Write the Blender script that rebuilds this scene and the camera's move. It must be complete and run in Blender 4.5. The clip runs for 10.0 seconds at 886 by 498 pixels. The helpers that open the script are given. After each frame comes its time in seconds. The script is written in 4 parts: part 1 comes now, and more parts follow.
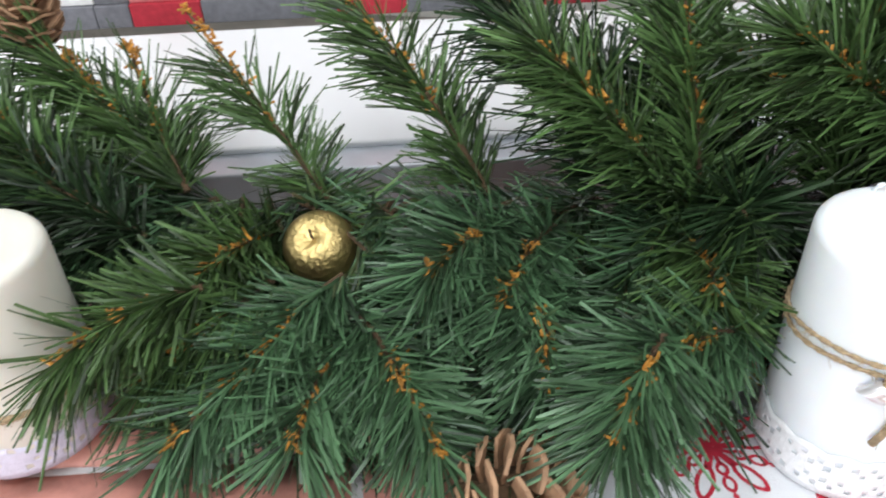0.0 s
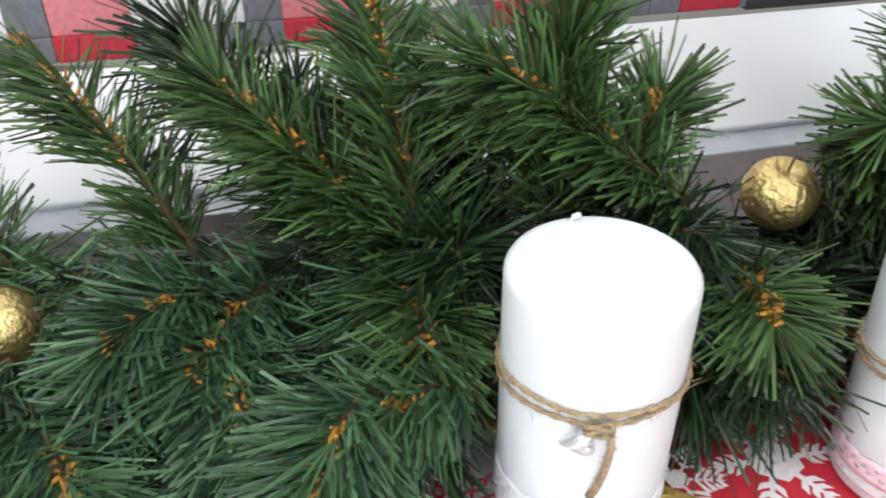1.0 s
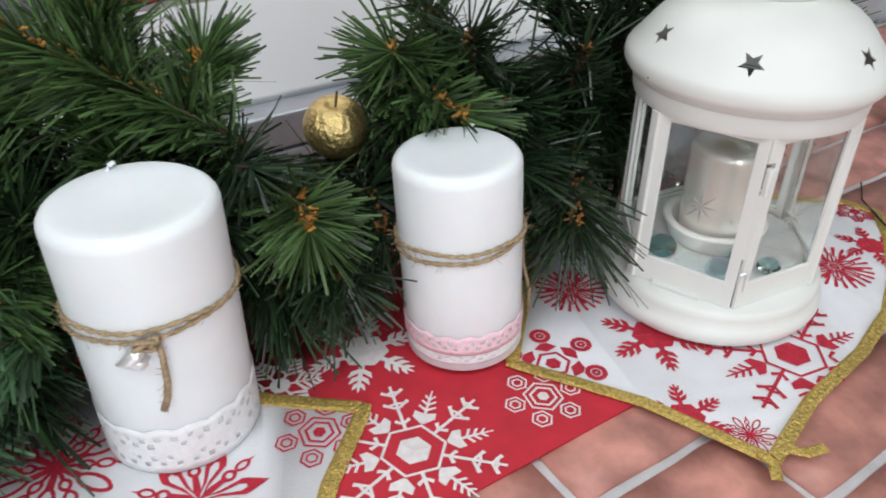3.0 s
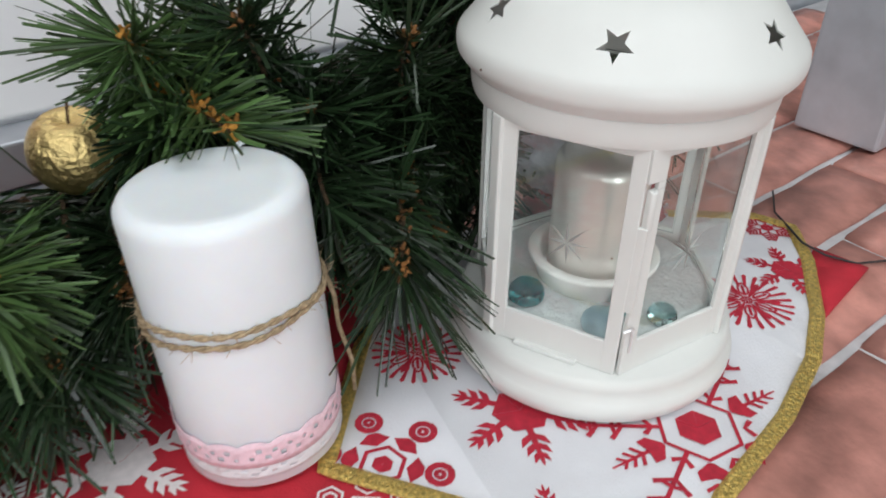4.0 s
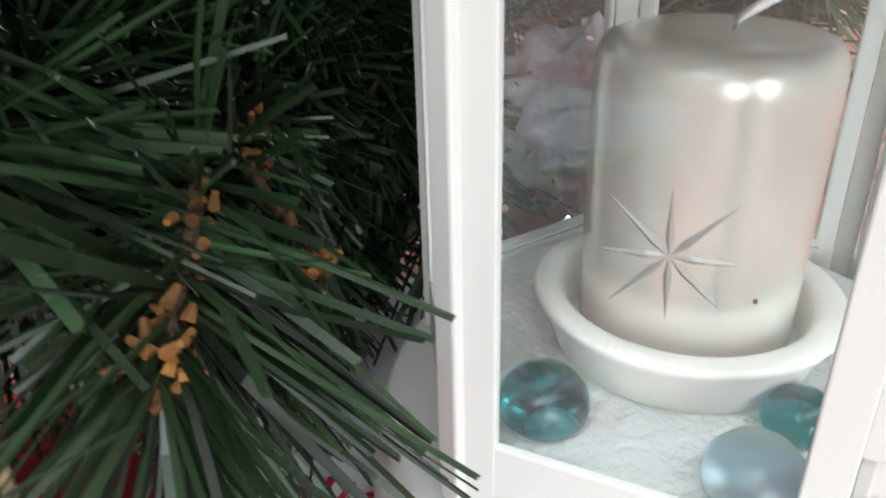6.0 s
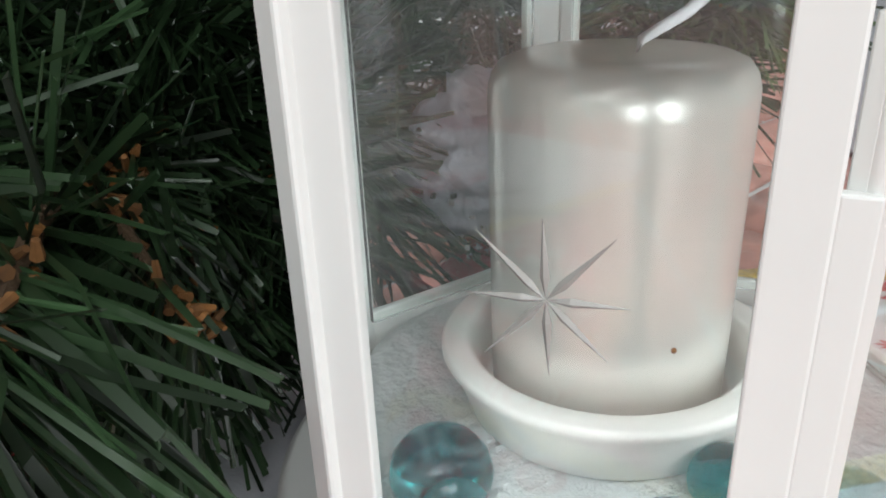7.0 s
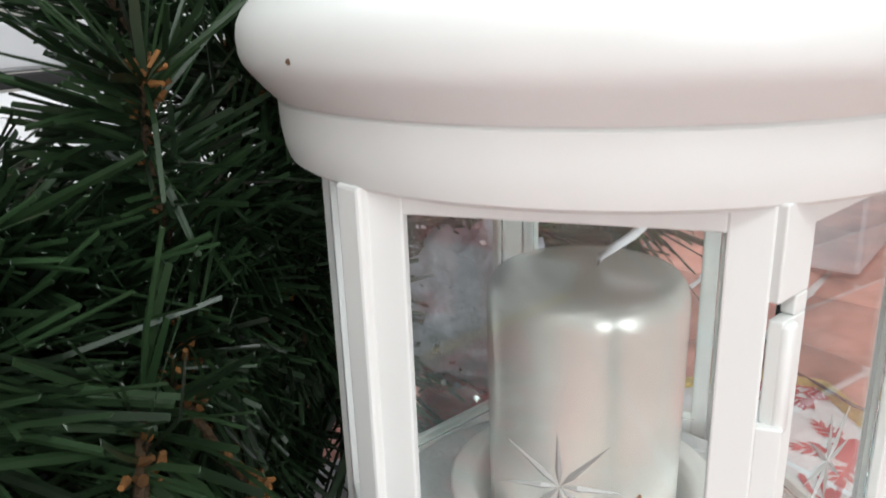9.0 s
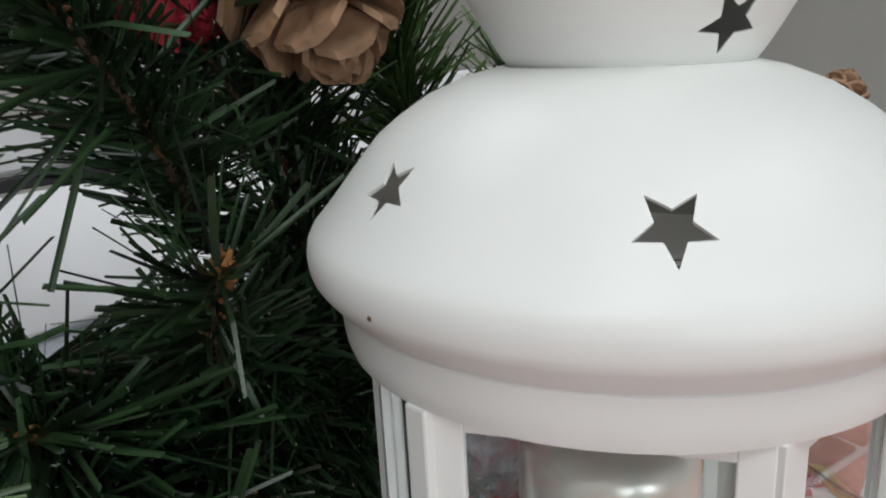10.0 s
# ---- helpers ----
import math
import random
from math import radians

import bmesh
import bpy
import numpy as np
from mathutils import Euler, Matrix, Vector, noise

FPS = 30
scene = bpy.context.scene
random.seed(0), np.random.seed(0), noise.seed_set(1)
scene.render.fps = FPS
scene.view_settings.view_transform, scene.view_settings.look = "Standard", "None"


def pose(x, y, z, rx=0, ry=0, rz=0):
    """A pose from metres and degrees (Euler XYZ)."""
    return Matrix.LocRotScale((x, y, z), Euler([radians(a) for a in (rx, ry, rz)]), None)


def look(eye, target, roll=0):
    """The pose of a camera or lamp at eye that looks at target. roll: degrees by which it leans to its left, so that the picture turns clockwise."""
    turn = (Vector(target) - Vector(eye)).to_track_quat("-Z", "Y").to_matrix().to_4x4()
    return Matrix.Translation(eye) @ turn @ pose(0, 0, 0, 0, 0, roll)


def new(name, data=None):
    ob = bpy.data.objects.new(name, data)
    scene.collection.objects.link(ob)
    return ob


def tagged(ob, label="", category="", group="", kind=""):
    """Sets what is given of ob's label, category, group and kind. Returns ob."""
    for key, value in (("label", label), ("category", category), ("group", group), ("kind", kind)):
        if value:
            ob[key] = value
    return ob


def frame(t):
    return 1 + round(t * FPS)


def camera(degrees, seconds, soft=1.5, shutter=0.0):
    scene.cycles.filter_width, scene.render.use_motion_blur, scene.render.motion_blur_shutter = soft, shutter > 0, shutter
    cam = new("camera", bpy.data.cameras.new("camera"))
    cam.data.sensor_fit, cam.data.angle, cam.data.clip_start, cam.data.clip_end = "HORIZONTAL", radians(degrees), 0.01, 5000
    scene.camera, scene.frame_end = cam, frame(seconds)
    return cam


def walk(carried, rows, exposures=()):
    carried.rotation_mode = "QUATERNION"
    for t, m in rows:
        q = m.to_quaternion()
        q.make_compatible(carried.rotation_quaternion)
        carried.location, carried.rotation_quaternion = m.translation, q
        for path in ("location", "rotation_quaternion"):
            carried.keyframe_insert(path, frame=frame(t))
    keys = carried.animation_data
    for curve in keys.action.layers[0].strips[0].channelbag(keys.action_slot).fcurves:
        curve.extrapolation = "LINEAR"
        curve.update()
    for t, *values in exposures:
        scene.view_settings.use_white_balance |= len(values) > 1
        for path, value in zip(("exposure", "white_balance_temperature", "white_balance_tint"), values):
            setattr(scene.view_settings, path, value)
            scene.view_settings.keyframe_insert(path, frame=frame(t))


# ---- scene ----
cam = camera(60.4, 10.0, 1.8, 0.2)
PATH = [
    (0, (0.0771, -0.0840, 0.3277), (0.0369, 0.0726, 0.2100), -2.6),
    (0.5, (0.1151, -0.0480, 0.3232), (0.0887, 0.1138, 0.2085), -2.2),
    (1, (0.1592, -0.0342, 0.3054), (0.1490, 0.1333, 0.1966), -0.84),
    (1.5, (0.1926, -0.0546, 0.3122), (0.2003, 0.1129, 0.2032), -0.86),
    (2, (0.2099, -0.0897, 0.3123), (0.2302, 0.0768, 0.2035), -1.37),
    (2.5, (0.2278, -0.1064, 0.3118), (0.2607, 0.0573, 0.2017), -1.05),
    (3, (0.2542, -0.1020, 0.3035), (0.3032, 0.0573, 0.1929), -0.08),
    (3.2, (0.2693, -0.0965, 0.2979), (0.3219, 0.0615, 0.1872), -0.14),
    (4.3, (0.3727, 0.0257, 0.2396), (0.4414, 0.1795, 0.1317), 0.83),
    (4.5, (0.3832, 0.0523, 0.2307), (0.4522, 0.2066, 0.1238), 0.75),
    (5, (0.3984, 0.1051, 0.2061), (0.4719, 0.2573, 0.0992), 0.31),
    (5.5, (0.4092, 0.1352, 0.1678), (0.4861, 0.2915, 0.0694), -1.10),
    (6, (0.4331, 0.1392, 0.1366), (0.5106, 0.2989, 0.0445), -1.55),
    (6.2, (0.4421, 0.1394, 0.1247), (0.5202, 0.3012, 0.0369), -2.00),
    (7.3, (0.4543, 0.1436, 0.1303), (0.5419, 0.3062, 0.0535), -2.26),
    (7.5, (0.4521, 0.1428, 0.1321), (0.5422, 0.3048, 0.0569), -2.28),
    (8, (0.4465, 0.1394, 0.1386), (0.5423, 0.2997, 0.0670), -2.05),
    (8.5, (0.4347, 0.1339, 0.1473), (0.5337, 0.2939, 0.0795), -2.07),
    (9, (0.4267, 0.1289, 0.1637), (0.5321, 0.2872, 0.1019), -2.02),
    (9.5, (0.4199, 0.1250, 0.1829), (0.5281, 0.2833, 0.1262), -2.34),
    (10, (0.4125, 0.1246, 0.2036), (0.5210, 0.2833, 0.1485), -2.98),
]
walk(cam, [(t, look(eye, target, roll)) for t, eye, target, roll in PATH], [(0, 0.06), (0.5, 0.08), (1.5, 0.0), (2.5, -0.32), (3, -0.45), (4.5, -0.6), (5, -0.7), (5.5, -0.38), (6, 0.1), (7.5, -0.16), (8.5, -0.08), (9, -0.02), (9.5, -0.43), (10, -0.63)])

# ---- world and light ----
world = bpy.data.worlds.new("world")
scene.world = world
world.use_nodes = True
world.node_tree.nodes["Background"].inputs[0].default_value = (0.9, 0.95, 1.0, 1)
world.node_tree.nodes["Background"].inputs[1].default_value = 0.4


def ceiling_lamp(x, y, sx, sy, watts):
    lamp = bpy.data.lights.new("ceiling_lamp", "AREA")
    lamp.shape, lamp.size, lamp.size_y, lamp.energy = "RECTANGLE", sx, sy, watts
    lamp.color = (0.93, 0.98, 1.0)
    ob = new("ceiling_lamp", lamp)
    ob.location = (x, y, 1.60)
    return ob


ceiling_lamp(-0.5, -0.6, 1.4, 0.7, 22)
ceiling_lamp(1.0, -0.7, 1.4, 0.7, 16)
ceiling_lamp(0.2, 1.2, 1.4, 0.7, 15)
# Unseen area lamp added behind the camera as frontal fill; no window is known.
front_lamp = bpy.data.lights.new("front_fill", "AREA")
front_lamp.shape, front_lamp.size, front_lamp.size_y, front_lamp.energy, front_lamp.color = "RECTANGLE", 1.8, 1.3, 52, (0.90, 0.96, 1.0)
new("front_fill", front_lamp).matrix_basis = look((-0.2, -2.78, 0.55), (-0.2, 0.0, 0.55))
scene.view_settings.exposure = 0.0


# ---- materials ----
def shader(name, colour, rough=0.5, metal=0.0, vary=0.12, scale=40.0, bump=0.0, bump_scale=200.0, spec=0.5, island=0.0, per_object=0.0, coat=0.0, subsurface=0.0):
    m = bpy.data.materials.new(name)
    m.use_nodes = True
    nt = m.node_tree
    b = nt.nodes["Principled BSDF"]
    b.inputs["Roughness"].default_value = rough
    b.inputs["Metallic"].default_value = metal
    b.inputs["Specular IOR Level"].default_value = spec
    b.inputs["Coat Weight"].default_value = coat
    b.inputs["Coat Roughness"].default_value = 0.15
    if subsurface:
        b.inputs["Subsurface Weight"].default_value = subsurface
        b.inputs["Subsurface Radius"].default_value = (0.012, 0.009, 0.007)
        b.inputs["Subsurface Scale"].default_value = 1.0
    co = nt.nodes.new("ShaderNodeTexCoord")
    big = nt.nodes.new("ShaderNodeTexNoise")
    big.inputs["Scale"].default_value = scale
    big.inputs["Detail"].default_value = 6
    nt.links.new(co.outputs["Object"], big.inputs["Vector"])
    ramp = nt.nodes.new("ShaderNodeValToRGB")
    ramp.color_ramp.elements[0].position, ramp.color_ramp.elements[1].position = 0.3, 0.7
    ramp.color_ramp.elements[0].color = (*[max(0, c * (1 - vary)) for c in colour], 1)
    ramp.color_ramp.elements[1].color = (*[min(1, c * (1 + vary)) for c in colour], 1)
    nt.links.new(big.outputs["Fac"], ramp.inputs[0])
    out = ramp.outputs[0]
    for amount, kind, socket in ((island, "ShaderNodeNewGeometry", "Random Per Island"), (per_object, "ShaderNodeObjectInfo", "Random")):
        if amount:
            src = nt.nodes.new(kind)
            hsv = nt.nodes.new("ShaderNodeHueSaturation")
            ma = nt.nodes.new("ShaderNodeMapRange")
            ma.inputs["To Min"].default_value, ma.inputs["To Max"].default_value = 1 - amount, 1 + amount
            nt.links.new(src.outputs[socket], ma.inputs["Value"])
            nt.links.new(ma.outputs[0], hsv.inputs["Value"])
            nt.links.new(out, hsv.inputs["Color"])
            out = hsv.outputs[0]
    nt.links.new(out, b.inputs["Base Color"])
    if bump:
        fine = nt.nodes.new("ShaderNodeTexNoise")
        fine.inputs["Scale"].default_value = bump_scale
        fine.inputs["Detail"].default_value = 5
        nt.links.new(co.outputs["Object"], fine.inputs["Vector"])
        bp = nt.nodes.new("ShaderNodeBump")
        bp.inputs["Strength"].default_value = bump
        bp.inputs["Distance"].default_value = 0.002
        nt.links.new(fine.outputs["Fac"], bp.inputs["Height"])
        nt.links.new(bp.outputs[0], b.inputs["Normal"])
    return m


def glass(name, colour=(1, 1, 1), rough=0.0, ior=1.45, clear=1.0):
    m = bpy.data.materials.new(name)
    m.use_nodes = True
    b = m.node_tree.nodes["Principled BSDF"]
    b.inputs["Base Color"].default_value = (*colour, 1)
    b.inputs["Transmission Weight"].default_value = clear
    b.inputs["Roughness"].default_value = rough
    b.inputs["IOR"].default_value = ior
    return m


M_WAX = shader("white_wax", (0.84, 0.875, 0.91), 0.42, vary=0.03, scale=30, bump=0.12, bump_scale=70, subsurface=0.25)
M_CREAM = shader("cream_wax", (0.78, 0.75, 0.68), 0.42, vary=0.04, scale=30, bump=0.12, bump_scale=70, subsurface=0.2)
M_PEARL = shader("pearl_wax", (0.80, 0.78, 0.735), 0.30, metal=0.55, vary=0.05, scale=60, bump=0.06, bump_scale=60, coat=0.6)
M_TWINE = shader("jute_twine", (0.42, 0.31, 0.19), 0.9, vary=0.35, scale=500, bump=0.6, bump_scale=900)
M_LACE = shader("white_lace", (0.82, 0.82, 0.84), 0.85, vary=0.06, scale=300, bump=0.3, bump_scale=900)
M_LILAC = shader("lilac_lace", (0.66, 0.63, 0.76), 0.85, vary=0.08, scale=300, bump=0.3, bump_scale=900)
M_PINK = shader("pink_ribbon", (0.88, 0.63, 0.70), 0.7, vary=0.12, scale=300, bump=0.3, bump_scale=900)
M_WHITE_CLOTH = shader("white_cloth", (0.78, 0.78, 0.82), 0.85, vary=0.04, scale=40, bump=0.25, bump_scale=900)
M_RED_CLOTH = shader("red_cloth", (0.50, 0.018, 0.035), 0.8, vary=0.12, scale=60, bump=0.25, bump_scale=900)
M_RED_PRINT = shader("red_print", (0.50, 0.02, 0.045), 0.85, vary=0.18, scale=250)
M_WHITE_PRINT = shader("white_print", (0.80, 0.74, 0.74), 0.85, vary=0.08, scale=250)
M_GOLD_RIBBON = shader("gold_ribbon", (0.74, 0.54, 0.16), 0.32, metal=0.85, vary=0.35, scale=500, bump=0.9, bump_scale=700)
M_GOLD_FOIL = shader("gold_foil", (0.80, 0.60, 0.26), 0.36, metal=0.9, vary=0.15, scale=120, bump=1.0, bump_scale=300)
M_SILVER = shader("silver_metal", (0.85, 0.85, 0.87), 0.32, metal=0.6, vary=0.05)
M_LANTERN = shader("white_enamel", (0.775, 0.782, 0.757), 0.45, vary=0.03, scale=25, bump=0.04, bump_scale=60, coat=0.08)
M_FELT = shader("white_felt", (0.53, 0.55, 0.55), 0.95, vary=0.10, scale=70, bump=0.8, bump_scale=400)
M_PLATE = shader("white_dish", (0.78, 0.77, 0.74), 0.4, vary=0.03)
M_NEEDLE = shader("green_needle", (0.062, 0.116, 0.036), 0.40, vary=0.35, scale=25, island=0.75)
M_NEEDLE_BLUE = shader("bluish_needle", (0.064, 0.130, 0.062), 0.38, vary=0.30, scale=25, island=0.7)
# Needle green darkened for the shade deep in the garland.
M_NEEDLE_SHADE = shader("shaded_needle", (0.019, 0.040, 0.016), 0.34, vary=0.35, scale=25, island=0.75)
M_STEM = shader("brown_stem", (0.085, 0.05, 0.025), 0.9, vary=0.4, scale=200, bump=0.8, bump_scale=600)
M_BUD = shader("orange_bud", (0.46, 0.21, 0.035), 0.8, vary=0.4, scale=200, island=0.45)
M_BUD_DARK = shader("brown_bud", (0.20, 0.085, 0.022), 0.8, vary=0.4, scale=200, island=0.45)
M_BOW = shader("dull_red_cloth", (0.33, 0.08, 0.09), 0.7, vary=0.3, scale=90, bump=0.5, bump_scale=300)
M_TULLE = shader("lilac_tulle", (0.50, 0.50, 0.58), 0.6, vary=0.25, scale=90, bump=0.8, bump_scale=300)
M_GLITTER = shader("silver_glitter", (0.8, 0.78, 0.8), 0.2, metal=1.0, island=0.3)
M_CONE = shader("pine_cone", (0.36, 0.21, 0.12), 0.75, vary=0.35, scale=90, bump=0.5, bump_scale=300, island=0.25)
M_BRICK = shader("printed_brick", (0.50, 0.225, 0.185), 0.42, vary=0.40, scale=38, bump=0.55, bump_scale=110, per_object=0.14)
M_MORTAR = shader("grey_mortar", (0.58, 0.58, 0.60), 0.75, vary=0.12, scale=60, bump=0.3, bump_scale=200)
M_GREY = shader("grey_metal", (0.54, 0.57, 0.62), 0.35, metal=0.3, vary=0.12, scale=30)
M_DARK = shader("dark_gap", (0.035, 0.033, 0.035), 0.7)
M_SHEET = shader("white_board", (0.84, 0.84, 0.86), 0.55, vary=0.03, scale=12)
M_PLAID_RED = shader("red_plaid", (0.47, 0.03, 0.05), 0.9, vary=0.15, scale=200, bump=0.3, bump_scale=700)
M_PLAID_GREY = shader("grey_plaid", (0.16, 0.16, 0.18), 0.9, vary=0.15, scale=200)
M_PLAID_PINK = shader("pink_plaid", (0.62, 0.20, 0.22), 0.9, vary=0.12, scale=200)
M_PLAID_WHITE = shader("white_plaid", (0.72, 0.70, 0.70), 0.9, vary=0.1, scale=200)
M_WALL = shader("room_paint", (0.72, 0.70, 0.67), 0.9, vary=0.04, scale=3)
M_FLOOR = shader("room_floor", (0.35, 0.32, 0.29), 0.6, vary=0.2, scale=6)
M_CEIL = shader("ceiling_paint", (0.8, 0.8, 0.8), 0.9, vary=0.03, scale=3)
# A small diffuse share gives the panes a faint white veil.
M_GLASS = glass("veiled_glass", (0.97, 1.0, 0.98), clear=0.985)
M_ETCH = shader("frosted_groove", (0.34, 0.33, 0.31), 0.22, vary=0.05)
M_TEAL = glass("teal_glass", (0.01, 0.40, 0.44), 0.0)
M_PALE = glass("pale_blue_glass", (0.66, 0.86, 0.95), 0.35)
M_CLEAR_BLUE = glass("clear_blue_glass", (0.60, 0.88, 0.90), 0.0)


# ---- mesh helpers ----
def mesh_of(name, bm, material, smooth=False):
    me = bpy.data.meshes.new(name)
    bm.normal_update()
    bm.to_mesh(me)
    bm.free()
    for m in material if isinstance(material, (list, tuple)) else [material]:
        me.materials.append(m)
    if smooth:
        me.polygons.foreach_set("use_smooth", [True] * len(me.polygons))
    return me


def part(name, bm, material, parent=None, label="", smooth=False):
    ob = new(name, mesh_of(name, bm, material, smooth))
    if parent is not None:
        ob.parent = parent
    if label:
        ob["label"] = label
    return ob


def raw(name, verts, faces, material, parent=None, label="", smooth=False):
    me = bpy.data.meshes.new(name)
    me.from_pydata(verts, [], faces)
    me.materials.append(material)
    if smooth:
        me.polygons.foreach_set("use_smooth", [True] * len(me.polygons))
    ob = new(name, me)
    if parent is not None:
        ob.parent = parent
    if label:
        ob["label"] = label
    return ob


def thing(name, label, category, group="", kind="", at=(0, 0, 0), turn=0.0):
    ob = new(name)
    ob.empty_display_size = 0.02
    ob.matrix_basis = Matrix.Translation(at) @ Matrix.Rotation(radians(turn), 4, "Z")
    return tagged(ob, label, category, group, kind)


def lathe(profile, steps=64, closed=False):
    """Turn (radius, height) pairs about z."""
    bm = bmesh.new()
    rings = []
    for r, z in profile:
        if r < 1e-6:
            rings.append([bm.verts.new((0, 0, z))])
        else:
            rings.append([bm.verts.new((r * math.cos(2 * math.pi * i / steps), r * math.sin(2 * math.pi * i / steps), z)) for i in range(steps)])
    pairs = list(zip(rings, rings[1:])) + ([(rings[-1], rings[0])] if closed else [])
    for a, b in pairs:
        for i in range(steps):
            j = (i + 1) % steps
            if len(a) == 1 and len(b) == 1:
                continue
            if len(a) == 1:
                bm.faces.new((a[0], b[i], b[j]))
            elif len(b) == 1:
                bm.faces.new((a[i], a[j], b[0]))
            else:
                bm.faces.new((a[i], a[j], b[j], b[i]))
    bmesh.ops.recalc_face_normals(bm, faces=bm.faces)
    return bm


def box_into(bm, m, sx, sy, sz, bevel=0.0):
    """A box of full size sx, sy, sz at the pose m."""
    r = bmesh.ops.create_cube(bm, size=1, matrix=m @ Matrix.Diagonal((sx, sy, sz, 1)))
    if bevel:
        edges = {e for v in r["verts"] for e in v.link_edges}
        bmesh.ops.bevel(bm, geom=list(edges), offset=bevel, segments=2, affect="EDGES", profile=0.5)


def tube_into(bm, points, radius, sides=8, taper=None, closed=False):
    pts = [Vector(p) for p in points]
    n = len(pts)
    rings = []
    for i, p in enumerate(pts):
        a, b = (pts[i - 1], pts[(i + 1) % n]) if closed else (pts[max(i - 1, 0)], pts[min(i + 1, n - 1)])
        d = (b - a).normalized()
        s = d.cross(Vector((0, 0, 1)) if abs(d.z) < 0.9 else Vector((1, 0, 0))).normalized()
        u = s.cross(d)
        r = radius if taper is None else radius + (taper - radius) * i / (n - 1)
        rings.append([bm.verts.new(p + r * (math.cos(2 * math.pi * k / sides) * s + math.sin(2 * math.pi * k / sides) * u)) for k in range(sides)])
    for i in range(n if closed else n - 1):
        a, b = rings[i], rings[(i + 1) % n]
        for k in range(sides):
            bm.faces.new((a[k], a[(k + 1) % sides], b[(k + 1) % sides], b[k]))
    if not closed:
        bm.faces.new(rings[0][::-1])
        bm.faces.new(rings[-1])


# ---- the shelf's own frame: u along it, v towards its back ----
THETA = 16.0
SHELF = Matrix.Translation((0, 0.374, 0)) @ Matrix.Rotation(radians(THETA), 4, "Z")


# ---- room ----
def slab(name, m, size, material, label, category):
    bm = bmesh.new()
    box_into(bm, m, *size)
    return tagged(part(name, bm, material), label, category, kind="structure")


slab("floor", pose(0.3, 0.3, -0.95), (6.2, 6.2, 0.1), M_FLOOR, "plain brown floor of the room", "floor")
slab("ceiling", pose(0.3, 0.3, 1.75), (6.2, 6.2, 0.1), M_CEIL, "white ceiling with lamps", "ceiling")
slab("wall_north", pose(0.3, 3.4, 0.4), (6.4, 0.1, 2.8), M_WALL, "pale painted room wall", "wall")
# South wall, with an opening added only for the fill lamp.
bm = bmesh.new()
for x, z, sx, sz in ((-2.0, 0.4, 1.8, 2.8), (2.1, 0.4, 2.8, 2.8), (-0.2, -0.55, 1.8, 0.9), (-0.2, 1.5, 1.8, 0.6)):
    box_into(bm, pose(x, -2.8, z), sx, 0.1, sz)
tagged(part("wall_south", bm, M_WALL), "pale painted room wall with an opening added for the fill lamp", "wall", kind="structure")
slab("wall_west", pose(-2.8, 0.3, 0.4), (0.1, 6.1, 2.8), M_WALL, "pale painted room wall", "wall")
slab("wall_east", pose(3.4, 0.3, 0.4), (0.1, 6.1, 2.8), M_WALL, "pale painted room wall", "wall")

# ---- brick shelf ----
bm = bmesh.new()
box_into(bm, SHELF @ pose(0.25, -0.36, -0.454), 2.1, 0.72, 0.892)
shelf = tagged(part("brick_shelf", bm, M_MORTAR), "long shelf clad in red brick with grey joints", "shelf", kind="structure")

# ---- backdrop behind the shelf: grey ledge, white board, plaid cloth ----
bm = bmesh.new()
for z, h, d in ((-0.42, 0.90, 0.03), (0.0475, 0.029, 0.036)):
    box_into(bm, SHELF @ pose(0.25, 0.006 + d / 2, z), 2.1, d, h, 0.002)
tagged(part("grey_ledge", bm, M_GREY), "grey metal ledge with a dark groove behind the shelf", "ledge", kind="structure")
bm = bmesh.new()
box_into(bm, SHELF @ pose(0.25, 0.083, 0.0915, 30.5), 2.1, 0.110, 0.008, 0.002)
tagged(part("white_board", bm, M_SHEET), "smooth white board sloping back behind the branches", "board", kind="structure")
plaid = thing("plaid_cloth", "red, pink, grey and white plaid cloth hung behind", "cloth", at=SHELF.translation, turn=THETA)
x = -0.75
for i in range(23):
    kind = i % 3
    w = (0.055, 0.078, 0.027)[kind]
    for z, h, y, materials in ((0.222, 0.158, 0.147, (M_PLAID_PINK, M_PLAID_WHITE, M_PLAID_GREY)), (0.134, 0.018, 0.143, (M_PLAID_RED, M_PLAID_GREY, M_PLAID_GREY))):
        bm = bmesh.new()
        box_into(bm, pose(x + w / 2, y, z), w - 0.0004, 0.012, h, 0.001)
        part("plaid_stripe" if z > 0.2 else "plaid_hem", bm, materials[kind], plaid)
    x += w
bm = bmesh.new()
box_into(bm, SHELF @ pose(0.86, 0.150, 0.147), 0.86, 0.016, 0.030, 0.003)
tagged(part("pale_box", bm, M_SHEET), "pale flat box behind the white board", "box")
bm = bmesh.new()
box_into(bm, SHELF @ pose(0.86, 0.141, 0.127), 0.86, 0.012, 0.008, 0.001)
tagged(part("dark_strip", bm, M_DARK), "dark strip along the white board's top", "strip", kind="structure")

